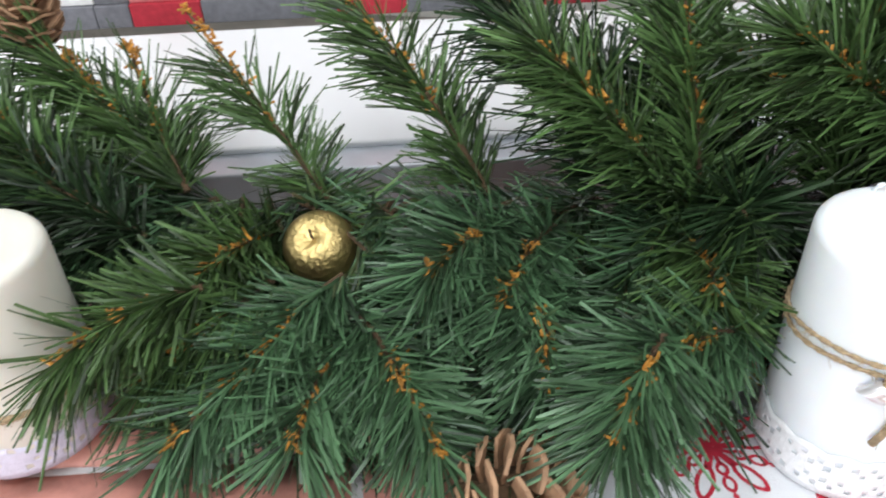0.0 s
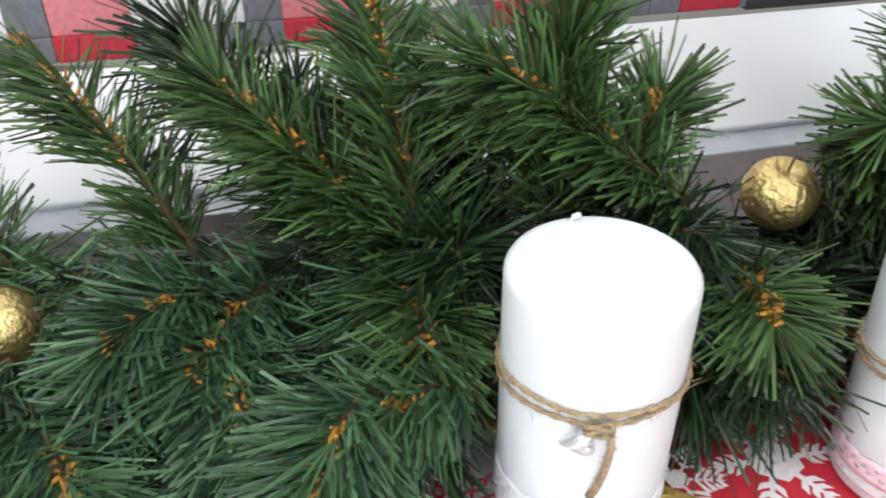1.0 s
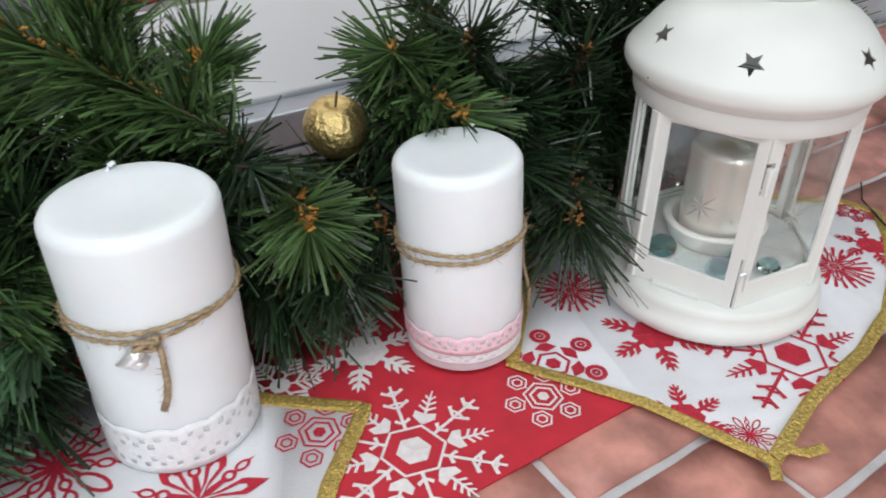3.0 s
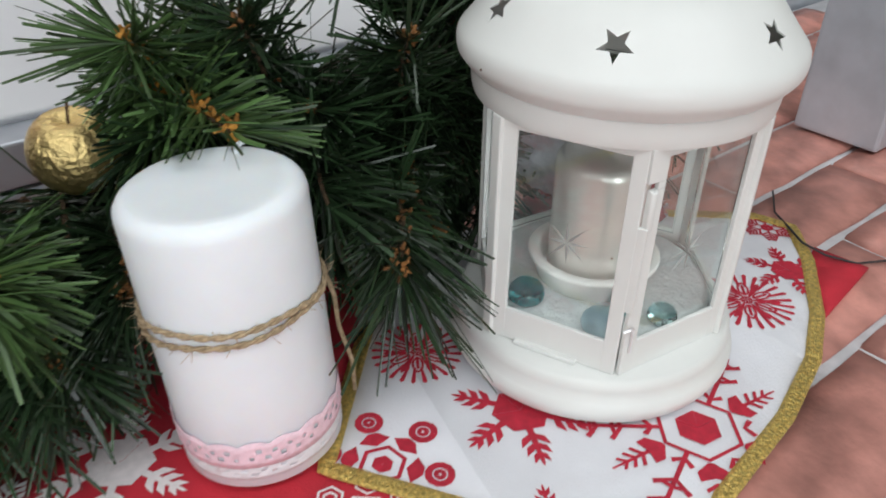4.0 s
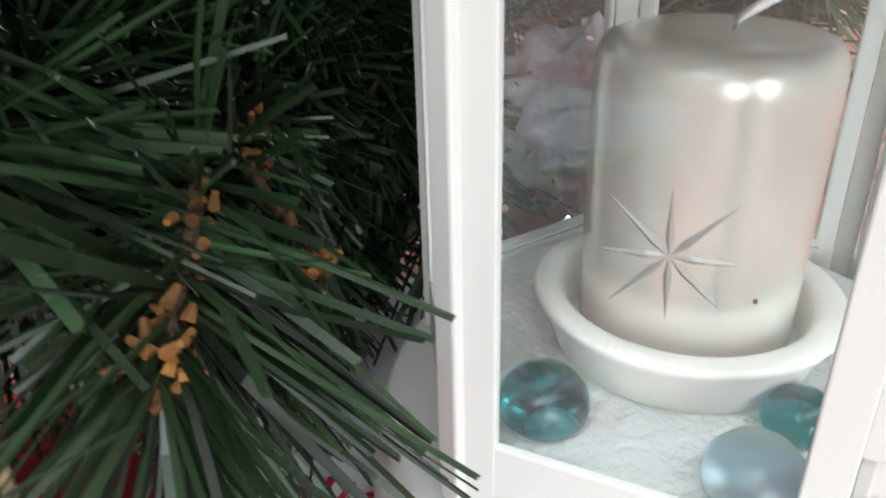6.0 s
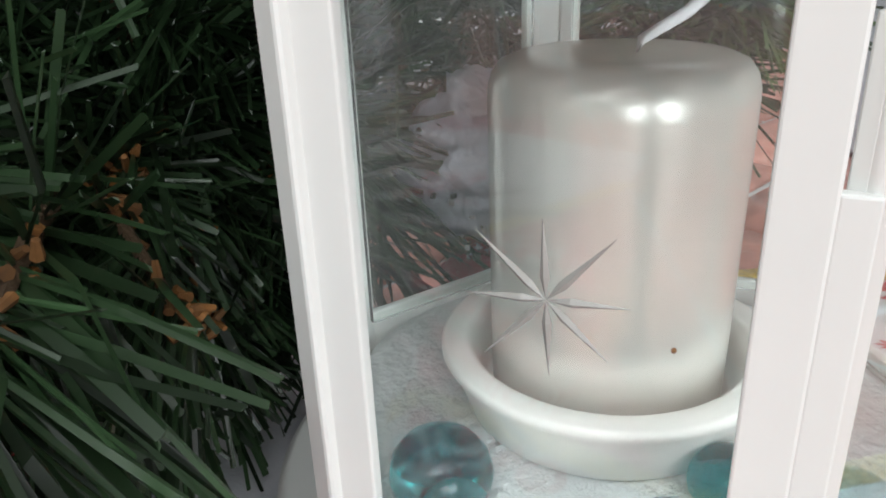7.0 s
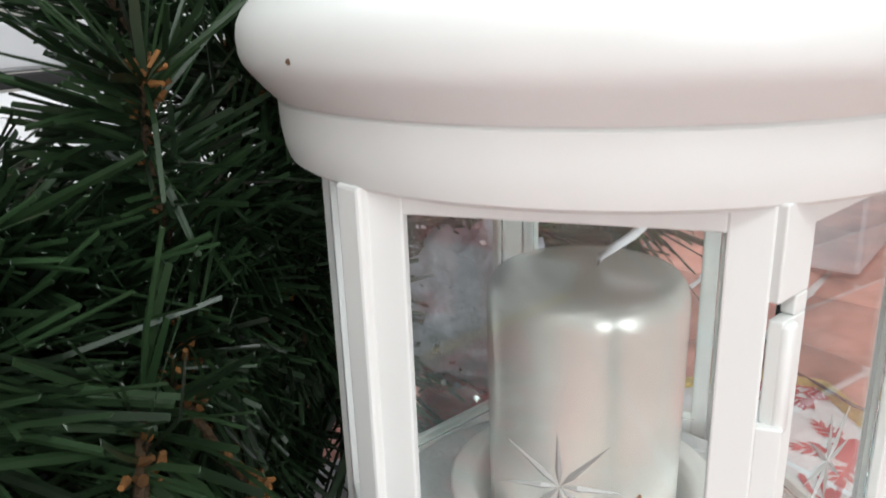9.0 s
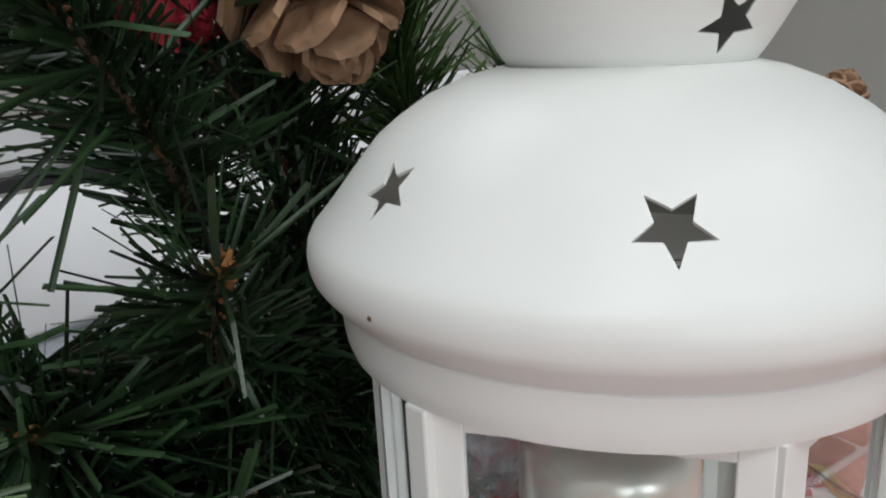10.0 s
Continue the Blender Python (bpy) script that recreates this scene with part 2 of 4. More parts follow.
# ---- cloths ----
def sheet(name, outline, z, thick, material, label, category):
    """A flat cloth cut to an outline of (x, y), with slight waves."""
    bm = bmesh.new()
    f = bm.faces.new([bm.verts.new((x, y, z)) for x, y in outline])
    bmesh.ops.triangulate(bm, faces=[f])
    for _ in range(4):
        bmesh.ops.subdivide_edges(bm, edges=[e for e in bm.edges if e.calc_length() > 0.012], cuts=1)
    top = list(bm.faces)
    r = bmesh.ops.extrude_face_region(bm, geom=top)
    for v in (g for g in r["geom"] if isinstance(g, bmesh.types.BMVert)):
        v.co.z += thick
    bmesh.ops.recalc_face_normals(bm, faces=bm.faces)
    return tagged(part(name, bm, material, None, "", True), label, category)


def su(u, v):
    p = SHELF @ Vector((u, v, 0))
    return p.x, p.y


runner = sheet("table_runner", [su(-0.02, -0.331), su(0.47, -0.331), su(0.50, -0.25), su(0.42, -0.12), su(-0.02, -0.12)], -0.003, 0.0022, M_RED_CLOTH, "red cotton runner printed with white snowflakes", "runner")
NAP1 = [(0.301, 0.196), (0.248, 0.220), (0.16, 0.265), (0.085, 0.25), (0.075, 0.17), (0.10, 0.10), (0.19, 0.03), (0.235, 0.064)]
NAP2 = [(0.391, 0.206), (0.449, 0.155), (0.491, 0.099), (0.538, 0.129), (0.595, 0.154), (0.638, 0.180), (0.668, 0.207), (0.704, 0.25), (0.724, 0.284), (0.711, 0.304), (0.60, 0.36), (0.47, 0.36)]
nap1 = sheet("napkin", NAP1, -0.0004, 0.0012, M_WHITE_CLOTH, "white cotton napkin printed with red snowflakes", "napkin")
nap2 = sheet("napkin", NAP2, -0.0004, 0.0012, M_WHITE_CLOTH, "white napkin with red snowflakes and gold edging under the lantern", "napkin")


def ribbon(parent, points, width, z):
    """A flat woven ribbon along a line of (x, y)."""
    pts = [Vector((x, y, 0)) for x, y in points]
    fine = []
    for a, b in zip(pts, pts[1:]):
        n = max(2, int((b - a).length / 0.004))
        fine += [a.lerp(b, i / n) for i in range(n)]
    fine.append(pts[-1])
    bm = bmesh.new()
    rows = []
    for i, p in enumerate(fine):
        d = (fine[min(i + 1, len(fine) - 1)] - fine[max(i - 1, 0)]).normalized()
        s = Vector((-d.y, d.x, 0))
        wob = 0.0006 * math.sin(i * 1.7) * (1 if i % 3 else -1)
        rows.append([bm.verts.new(p + s * width * k + Vector((0, 0, z + (0.0007 if abs(k) < 0.4 else 0) + wob * 0.3))) for k in (-0.5, -0.3, 0, 0.3, 0.5)])
    for a, b in zip(rows, rows[1:]):
        for k in range(4):
            bm.faces.new((a[k], a[k + 1], b[k + 1], b[k]))
    r = bmesh.ops.extrude_face_region(bm, geom=list(bm.faces))
    for v in (g for g in r["geom"] if isinstance(g, bmesh.types.BMVert)):
        v.co.z += 0.0006
    bmesh.ops.recalc_face_normals(bm, faces=bm.faces)
    return part("gold_ribbon", bm, M_GOLD_RIBBON, parent, "shiny woven gold ribbon")


ribbon(nap1, [(0.16, 0.265), (0.248, 0.220), (0.301, 0.196), (0.274, 0.151), (0.235, 0.064)], 0.009, 0.0009)
ribbon(nap2, [(0.47, 0.36), (0.437, 0.290), (0.391, 0.206), (0.449, 0.155), (0.491, 0.099)], 0.008, 0.0009)
ribbon(nap2, [(0.491, 0.099), (0.538, 0.129), (0.595, 0.154), (0.638, 0.180), (0.668, 0.207), (0.704, 0.25), (0.724, 0.284), (0.711, 0.304), (0.66, 0.33)], 0.008, 0.0009)

ribbon(nap2, [(0.491, 0.100), (0.501, 0.102), (0.509, 0.0965), (0.520, 0.097)], 0.006, 0.0028)
ribbon(nap2, [(0.486, 0.105), (0.488, 0.096), (0.483, 0.086)], 0.006, 0.0030)


sheet("cloth_corner", [(0.672, 0.205), (0.735, 0.232), (0.722, 0.262), (0.70, 0.248)], -0.003, 0.0022, M_RED_CLOTH, "red cloth corner peeping out under the gold edging", "cloth")


def poly_into(bm, pts, m, z=0.0):
    z = z + 0.0006 * (len(bm.faces) % 12)
    f = bm.faces.new([bm.verts.new(m @ Vector((x, y, z))) for x, y in pts])
    if f.calc_area() > 0 and f.normal.z < 0:
        f.normal_flip()


def ring_into(bm, m, x0, x1, half, wall):
    """A hollow pointed loop along x, part of a printed motif."""
    n = 14
    cx, hx = (x0 + x1) / 2, (x1 - x0) / 2
    outer, inner = [], []
    for i in range(n):
        a = 2 * math.pi * i / n
        sy = math.copysign(abs(math.sin(a)) ** 1.25, math.sin(a))
        outer.append((cx + hx * math.cos(a), half * sy))
        inner.append((cx + (hx - wall * 1.3) * math.cos(a), (half - wall) * sy))
    for i in range(n):
        j = (i + 1) % n
        poly_into(bm, [outer[i], outer[j], inner[j], inner[i]], m)


def within(outline, x, y):
    """Whether a point lies inside an outline of (x, y)."""
    odd = False
    for (x0, y0), (x1, y1) in zip(outline, outline[1:] + outline[:1]):
        if (y0 > y) != (y1 > y) and x < x0 + (y - y0) / (y1 - y0) * (x1 - x0):
            odd = not odd
    return odd


def snowflake(parent, x, y, size, style, material, turn=0.0, z=0.00125, inside=None):
    """A six-armed printed snowflake lying on the cloth, cut off at its outline."""
    bm = bmesh.new()
    for k in range(6):
        m = Matrix.Translation((x, y, z)) @ Matrix.Rotation(radians(turn + 60 * k), 4, "Z") @ Matrix.Scale(size, 4)
        if style == "feather":
            poly_into(bm, [(0.15, -0.035), (0.95, -0.02), (1.0, 0), (0.95, 0.02), (0.15, 0.035)], m)
            for d in (0.35, 0.52, 0.68, 0.83):
                w = 0.34 * (1.15 - d)
                for s in (1, -1):
                    poly_into(bm, [(d, 0.02 * s), (d + 0.07, 0.02 * s), (d + 0.13 + w * 0.7, s * (0.04 + w)), (d + w * 0.75, s * (0.07 + w))], m)
            poly_into(bm, [(0, 0), (0.22, -0.127), (0.25, 0), (0.22, 0.127)], m)
        elif style == "leaf":
            poly_into(bm, [(0, 0), (0.36, -0.208), (0.36, 0.208)], m)
            poly_into(bm, [(0.34, -0.05), (0.95, -0.02), (1.0, 0), (0.95, 0.02), (0.34, 0.05)], m)
            for d, w in ((0.44, 0.20), (0.60, 0.17), (0.76, 0.11)):
                for s in (1, -1):
                    poly_into(bm, [(d, 0.02 * s), (d + 0.10, 0.02 * s), (d + 0.12 + w * 0.55, s * w), (d + 0.01 + w * 0.35, s * w * 0.8)], m)
        elif style == "hexes":
            def hex_ring(cx, r0, r1):
                for i in range(6):
                    a0, a1 = math.pi * i / 3, math.pi * (i + 1) / 3
                    poly_into(bm, [(cx + r * math.cos(a), r * math.sin(a)) for r, a in ((r0, a0), (r1, a0), (r1, a1), (r0, a1))], m)
            hex_ring(0.74, 0.22, 0.27)
            hex_ring(0.74, 0.10, 0.15)
            poly_into(bm, [(0.38, -0.219), (0.43, -0.248), (0.43, 0.248), (0.38, 0.219)], m)
            poly_into(bm, [(0.24, -0.139), (0.30, -0.173), (0.30, 0.173), (0.24, 0.139)], m)
            poly_into(bm, [(0, 0), (0.13, -0.075), (0.13, 0.075)], m)
        elif style == "petal":
            for a in (-22.5, -7.5, 7.5, 22.5):
                m2 = m @ Matrix.Rotation(radians(a), 4, "Z")
                poly_into(bm, [(0.50, -0.022), (0.94, -0.050), (1.0, 0), (0.94, 0.050), (0.50, 0.022)], m2)
            ring_into(bm, m, 0.16, 0.66, 0.13, 0.045)
            m2 = m @ Matrix.Rotation(radians(30), 4, "Z")
            poly_into(bm, [(0.06, 0), (0.30, -0.05), (0.62, -0.085), (0.74, 0), (0.62, 0.085), (0.30, 0.05)], m2)
            poly_into(bm, [(0.22, -0.03), (0.52, -0.03), (0.56, 0), (0.52, 0.03), (0.22, 0.03)], m)
            poly_into(bm, [(0, 0), (0.13, -0.05), (0.13, 0.05)], m)
        elif style == "loop":
            for r0, r1, cx in ((0.10, 0.19, 0.72), (0.02, 0.08, 0.72)):
                pts = 12
                for i in range(pts):
                    a0, a1 = 2 * math.pi * i / pts, 2 * math.pi * (i + 1) / pts
                    poly_into(bm, [(cx + r0 * math.cos(a0), r0 * math.sin(a0)), (cx + r1 * math.cos(a0), r1 * math.sin(a0)), (cx + r1 * math.cos(a1), r1 * math.sin(a1)), (cx + r0 * math.cos(a1), r0 * math.sin(a1))], m)
            poly_into(bm, [(0.30, 0), (0.40, -0.20), (0.52, -0.06), (0.52, 0.06), (0.40, 0.20)], m)
            poly_into(bm, [(0.22, -0.127), (0.27, -0.156), (0.27, 0.156), (0.22, 0.127)], m)
            poly_into(bm, [(0, 0), (0.12, -0.07), (0.12, 0.07)], m)
        elif style == "drop":
            m2 = m @ Matrix.Rotation(radians(30), 4, "Z")
            ring_into(bm, m, 0.34, 0.98, 0.145, 0.062)
            ring_into(bm, m2, 0.26, 0.52, 0.095, 0.05)
            ring_into(bm, m2, 0.50, 0.80, 0.10, 0.048)
            poly_into(bm, [(0.78, 0), (0.85, -0.045), (0.95, 0), (0.85, 0.045)], m2)
            poly_into(bm, [(0, 0), (0.16, -0.05), (0.40, -0.06), (0.40, 0.06), (0.16, 0.05)], m)
            poly_into(bm, [(0, 0), (0.12, -0.03), (0.30, -0.03), (0.30, 0.03), (0.12, 0.03)], m2)
        elif style == "spike":
            m2 = m @ Matrix.Rotation(radians(30), 4, "Z")
            for s in (1, -1):
                poly_into(bm, [(0.10, 0.02 * s), (0.30, 0.055 * s), (0.62, 0.15 * s), (0.72, 0.12 * s), (0.98, 0), (0.68, 0.025 * s), (0.56, 0.065 * s), (0.30, 0.012 * s)], m)
            poly_into(bm, [(0.66, -0.03), (0.94, 0), (0.66, 0.03)], m)
            poly_into(bm, [(0, 0), (0.14, -0.055), (0.44, -0.04), (0.44, 0.04), (0.14, 0.055)], m2)
            ring_into(bm, m2, 0.40, 0.64, 0.10, 0.05)
            ring_into(bm, m2, 0.62, 0.90, 0.085, 0.042)
            poly_into(bm, [(0.88, -0.02), (1.0, 0), (0.88, 0.02)], m2)
        else:
            poly_into(bm, [(0.30, -0.020), (0.98, -0.016), (0.98, 0.016), (0.30, 0.020)], m)
            for d, w in ((0.36, 0.07), (0.60, 0.13), (0.80, 0.11)):
                for s in (1, -1):
                    poly_into(bm, [(d, 0), (d + 0.035, 0), (d + 0.06 + w * 0.6, s * w), (d + 0.02 + w * 0.6, s * (w + 0.025))], m)
            for d, w in ((0.72, 0.09), (0.90, 0.08)):
                for s in (1, -1):
                    poly_into(bm, [(d, 0), (d - 0.035, 0), (d - 0.04 - w * 0.2, s * w), (d - 0.01 - w * 0.2, s * (w + 0.02))], m)
            m2 = m @ Matrix.Rotation(radians(30), 4, "Z")
            poly_into(bm, [(0.37, -0.02), (0.46, -0.125), (0.55, -0.12), (0.52, 0), (0.55, 0.12), (0.46, 0.125), (0.37, 0.02)], m2)
            for d in (0.58, 0.66, 0.74):
                for s in (1, -1):
                    poly_into(bm, [(d - 0.018, 0), (d + 0.018, 0), (d + 0.075, s * 0.22 * (1.0 - d)), (d + 0.045, s * 0.24 * (1.0 - d))], m2)
            poly_into(bm, [(0.52, -0.018), (0.88, -0.008), (0.88, 0.008), (0.52, 0.018)], m2)
            poly_into(bm, [(0, 0), (0.165, -0.095), (0.165, 0.095)], m)
            poly_into(bm, [(0.285, -0.165), (0.315, -0.182), (0.315, 0.182), (0.285, 0.165)], m)
    if inside:
        outer = [f for f in bm.faces if not within(inside, *f.calc_center_median().xy)]
        bmesh.ops.delete(bm, geom=outer, context="FACES")
    return part("snowflake_print", bm, material, parent)


snowflake(runner, 0.3190, 0.1605, 0.050, "crystal", M_WHITE_PRINT, 31, -0.0004)
snowflake(runner, 0.3110, 0.2440, 0.036, "leaf", M_WHITE_PRINT, 12, -0.0004)
snowflake(runner, 0.3985, 0.1770, 0.0235, "hexes", M_WHITE_PRINT, 5, -0.0004)
snowflake(runner, 0.2590, 0.2290, 0.024, "feather", M_WHITE_PRINT, 0, -0.0004)
snowflake(nap1, 0.1450, 0.2015, 0.036, "drop", M_RED_PRINT, 20, inside=NAP1)
snowflake(nap1, 0.2120, 0.1600, 0.035, "spike", M_RED_PRINT, 5, inside=NAP1)
snowflake(nap1, 0.2745, 0.1860, 0.024, "hexes", M_RED_PRINT, 8, inside=NAP1)
snowflake(nap2, 0.4540, 0.2610, 0.0235, "petal", M_RED_PRINT, 12, inside=NAP2)
snowflake(nap2, 0.4840, 0.2045, 0.034, "leaf", M_RED_PRINT, 20, inside=NAP2)
snowflake(nap2, 0.4140, 0.1985, 0.035, "loop", M_RED_PRINT, 25, inside=NAP2)
snowflake(nap2, 0.5530, 0.1640, 0.056, "crystal", M_RED_PRINT, 36, inside=NAP2)
snowflake(nap2, 0.4650, 0.1380, 0.026, "leaf", M_RED_PRINT, 15, inside=NAP2)
snowflake(nap2, 0.4900, 0.1170, 0.014, "drop", M_RED_PRINT, 35, inside=NAP2)
snowflake(nap2, 0.6410, 0.2320, 0.026, "petal", M_RED_PRINT, 0, inside=NAP2)
snowflake(nap2, 0.6850, 0.2460, 0.026, "leaf", M_RED_PRINT, 10, inside=NAP2)
snowflake(nap2, 0.7080, 0.2890, 0.016, "feather", M_RED_PRINT, 0, inside=NAP2)


# ---- pillar candles ----
def pillar(name, x, y, r, h, wax, label, twine_z, wick=(0.0, 0.0)):
    c = thing(name, label, "candle", "pillar candles", at=(x, y, 0.0012))
    e = 0.006
    prof = [(0, 0), (r - 0.002, 0), (r, 0.002), (r, h * 0.35), (r * 1.003, h * 0.7), (r, h - e)]
    prof += [(r - e + e * math.cos(a), h - e + e * math.sin(a)) for a in (0.35, 0.75, 1.15, 1.5)]
    prof += [(r * 0.7, h - 0.0008), (r * 0.3, h - 0.0022), (0.003, h - 0.003), (0, h - 0.003)]
    part("body", lathe(prof, 72), wax, c, "", True)
    bm = bmesh.new()
    a, b = wick
    tube_into(bm, [(a, b, h - 0.004), (a + 0.0002, b, h + 0.0008), (a + 0.0014, b, h + 0.0022), (a + 0.0030, b + 0.0004, h + 0.0028), (a + 0.0042, b + 0.0010, h + 0.0027)], 0.0013, 8, 0.0011)
    part("wick", bm, M_WAX, c, "", True)
    if twine_z:
        rng = random.Random(int(x * 1000))
        bm = bmesh.new()
        for turn, dz, amp in ((0, 0.0, 0.003), (1, 0.0028, 0.0035)):
            pts = []
            for i in range(96):
                a = 2 * math.pi * i / 96
                z = twine_z + dz + amp * math.sin(a + 2.2 + turn) + 0.0006 * math.sin(5 * a + turn)
                pts.append(((r + 0.0012) * math.cos(a), (r + 0.0012) * math.sin(a), z))
            for ph in (0, math.pi):
                tw = [(p[0] * (1 + 0.0006 / r * math.cos(i * 1.1 + ph)), p[1] * (1 + 0.0006 / r * math.cos(i * 1.1 + ph)), p[2] + 0.0006 * math.sin(i * 1.1 + ph)) for i, p in enumerate(pts)]
                tube_into(bm, tw, 0.00075, 6, closed=True)
            for i in range(70):
                a = rng.uniform(0, 2 * math.pi)
                p = Vector(((r + 0.0015) * math.cos(a), (r + 0.0015) * math.sin(a), twine_z + dz + amp * math.sin(a + 2.2 + turn)))
                q = p + Vector((math.cos(a) * 0.002 + rng.uniform(-0.004, 0.004), math.sin(a) * 0.002 + rng.uniform(-0.004, 0.004), rng.uniform(-0.004, 0.004)))
                tube_into(bm, [p, q], 0.00012, 3)
        part("twine", bm, M_TWINE, c, "hairy jute twine wound round it", True)
    return c


c1 = pillar("pillar_candle", 0.2072, 0.2190, 0.0393, 0.1355, M_WAX, "thick white pillar candle with jute twine, silver heart and lace foot", 0.085, (-0.0105, 0.0305))
c2 = pillar("pillar_candle", 0.3722, 0.2375, 0.0346, 0.1240, M_WAX, "white pillar candle with jute twine, pink ribbon and lace foot", 0.0755, (0.013, 0.022))
c2.matrix_basis = Matrix.Translation((0.3722, 0.2375, 0.0026)) @ Matrix.Rotation(radians(2.6), 4, (-0.305, -0.952, 0))
c0 = pillar("pillar_candle", -0.226, 0.148, 0.042, 0.120, M_CREAM, "cream pillar candle with twine and purple lace foot", 0.040)


def lace_band(c, r, z0, z1, material, label, name="lace_band", waves=56, rows=5, seed=1):
    """An open-work band round a candle: a thin cloth full of small holes, with a scalloped upper edge."""
    rng = random.Random(seed)
    bm = bmesh.new()
    cols = waves
    top = [0.0022 * abs(math.sin(math.pi * i / 4)) + rng.uniform(-0.0004, 0.0004) for i in range(cols)]

    def at(i, f, out=0.0):
        i = i % cols if isinstance(i, int) else i
        a = 2 * math.pi * i / cols
        lift = top[int(round(i)) % cols] * f
        rr = r + 0.0001 + out * 0.6
        return Vector((rr * math.cos(a), rr * math.sin(a), z0 + (z1 - z0) * f + lift))

    grid = [[bm.verts.new(at(i, j / rows, rng.uniform(0, 0.0004))) for i in range(cols)] for j in range(rows + 1)]
    for j in range(rows):
        for i in range(cols):
            q = [grid[j][i], grid[j][(i + 1) % cols], grid[j + 1][(i + 1) % cols], grid[j + 1][i]]
            if j == 0 or j % 3 == 0 or (i + j) % 2 or rng.random() < 0.12:
                bm.faces.new(q)
                continue
            mid = sum((v.co for v in q), Vector()) / 4
            k = rng.uniform(0.45, 0.85)
            inner = [bm.verts.new(mid + (v.co - mid) * k) for v in q]
            for e in range(4):
                bm.faces.new((q[e], q[(e + 1) % 4], inner[(e + 1) % 4], inner[e]))
    bmesh.ops.recalc_face_normals(bm, faces=bm.faces)
    bmesh.ops.solidify(bm, geom=bm.faces[:], thickness=0.0003)
    return part(name, bm, material, c, label, True)


lace_band(c1, 0.0397, 0.001, 0.029, M_LACE, "white lace band", rows=7, waves=64)
lace_band(c2, 0.0345, 0.006, 0.015, M_LACE, "white lace band")
lace_band(c2, 0.0352, 0.0135, 0.0250, M_PINK, "pale pink lace ribbon", "pink_band", 70, 4, 3)
lace_band(c0, 0.042, 0.002, 0.022, M_LILAC, "purplish white lace band")

bm = bmesh.new()
tube_into(bm, [(0.033, 0.013, 0.078), (0.0375, 0.012, 0.070), (0.041, 0.009, 0.055), (0.0405, 0.006, 0.040), (0.044, 0.004, 0.020), (0.043, 0.002, 0.004)], 0.0013, 7, 0.0010)
part("twine_tail", bm, M_TWINE, c2, "loose hanging twine end", True)

# heart charm and hanging knot on the first candle
bm = bmesh.new()
pts = []
n = 28
for i in range(n):
    a = 2 * math.pi * i / n
    pts.append((16 * math.sin(a) ** 3 / 16 * 0.0085, (13 * math.cos(a) - 5 * math.cos(2 * a) - 2 * math.cos(3 * a) - math.cos(4 * a)) / 16 * 0.0085))
rings = []
for s, d in ((0.6, -0.0026), (0.9, -0.0016), (1.0, 0.0), (0.9, 0.0016), (0.6, 0.0026)):
    rings.append([bm.verts.new((x * s, d, y * s)) for x, y in pts])
for a, b in zip(rings, rings[1:]):
    for i in range(n):
        bm.faces.new((a[i], a[(i + 1) % n], b[(i + 1) % n], b[i]))
bm.faces.new(rings[0][::-1])
bm.faces.new(rings[-1])
bmesh.ops.transform(bm, matrix=pose(-0.0085, -0.0430, 0.0790, 0, 80, -12) @ Matrix.Diagonal((0.66, 1.30, 0.92, 1)), verts=bm.verts)
bmesh.ops.recalc_face_normals(bm, faces=bm.faces)
part("heart_charm", bm, M_SILVER, c1, "small shiny silver heart", True)
bm = bmesh.new()
tube_into(bm, [(0.003, -0.042, 0.088), (0.0035, -0.0445, 0.078), (0.003, -0.044, 0.070), (0.0025, -0.0425, 0.062), (0.0005, -0.042, 0.052), (-0.002, -0.042, 0.046)], 0.0014, 7, 0.0018)
fray = random.Random(8)
for j in range(46):
    f = fray.random()
    p = Vector((0.003 - 0.005 * f * f, -0.0440 + 0.001 * f, 0.088 - 0.043 * f))
    q = p + Vector((fray.uniform(-0.0035, 0.0035), fray.uniform(-0.002, 0.0005), fray.uniform(-0.004, 0.002)))
    tube_into(bm, [p, (p + q) / 2 + Vector((0.0004, -0.0003, 0)), q], 0.00014, 3)
for j in range(3):
    tube_into(bm, [(-0.002 + 0.0055 * math.cos(i * 0.7 + j) , -0.0435 - 0.0015 * math.sin(i), 0.086 + 0.0025 * math.sin(i * 0.7 + j * 2)) for i in range(9)], 0.0011, 6)
part("twine_knot", bm, M_TWINE, c1, "tied twine knot with a hanging end", True)

# ---- lantern ----
LX, LY, LZ = 0.5418, 0.2419, 0.001
lantern = thing("lantern", "white enamelled metal lantern with glass sides and star cut-outs", "lantern", at=(LX, LY, LZ))
HEX_R, HEX_A = 0.0636, 187.5
part("base", lathe([(0, 0.0), (0.0610, 0.0), (0.0655, 0.0015), (0.0692, 0.0050), (0.0712, 0.0095), (0.0712, 0.0125), (0.0698, 0.0155), (0.0680, 0.0175), (0.0682, 0.0215), (0.0678, 0.0250), (0.0655, 0.027), (0, 0.027)], 96), M_LANTERN, lantern, "", True)
part("felt_floor", lathe([(0, 0.0272), (0.052, 0.0272), (0.0545, 0.0300), (0.0550, 0.0360), (0.0535, 0.0395), (0.050, 0.0408), (0.03, 0.0412), (0, 0.0412)], 48), M_FELT, lantern, "fluffy white felt", True)


def corner(k):
    a = radians(HEX_A + 60 * k)
    return Vector((HEX_R * math.cos(a), HEX_R * math.sin(a), 0))


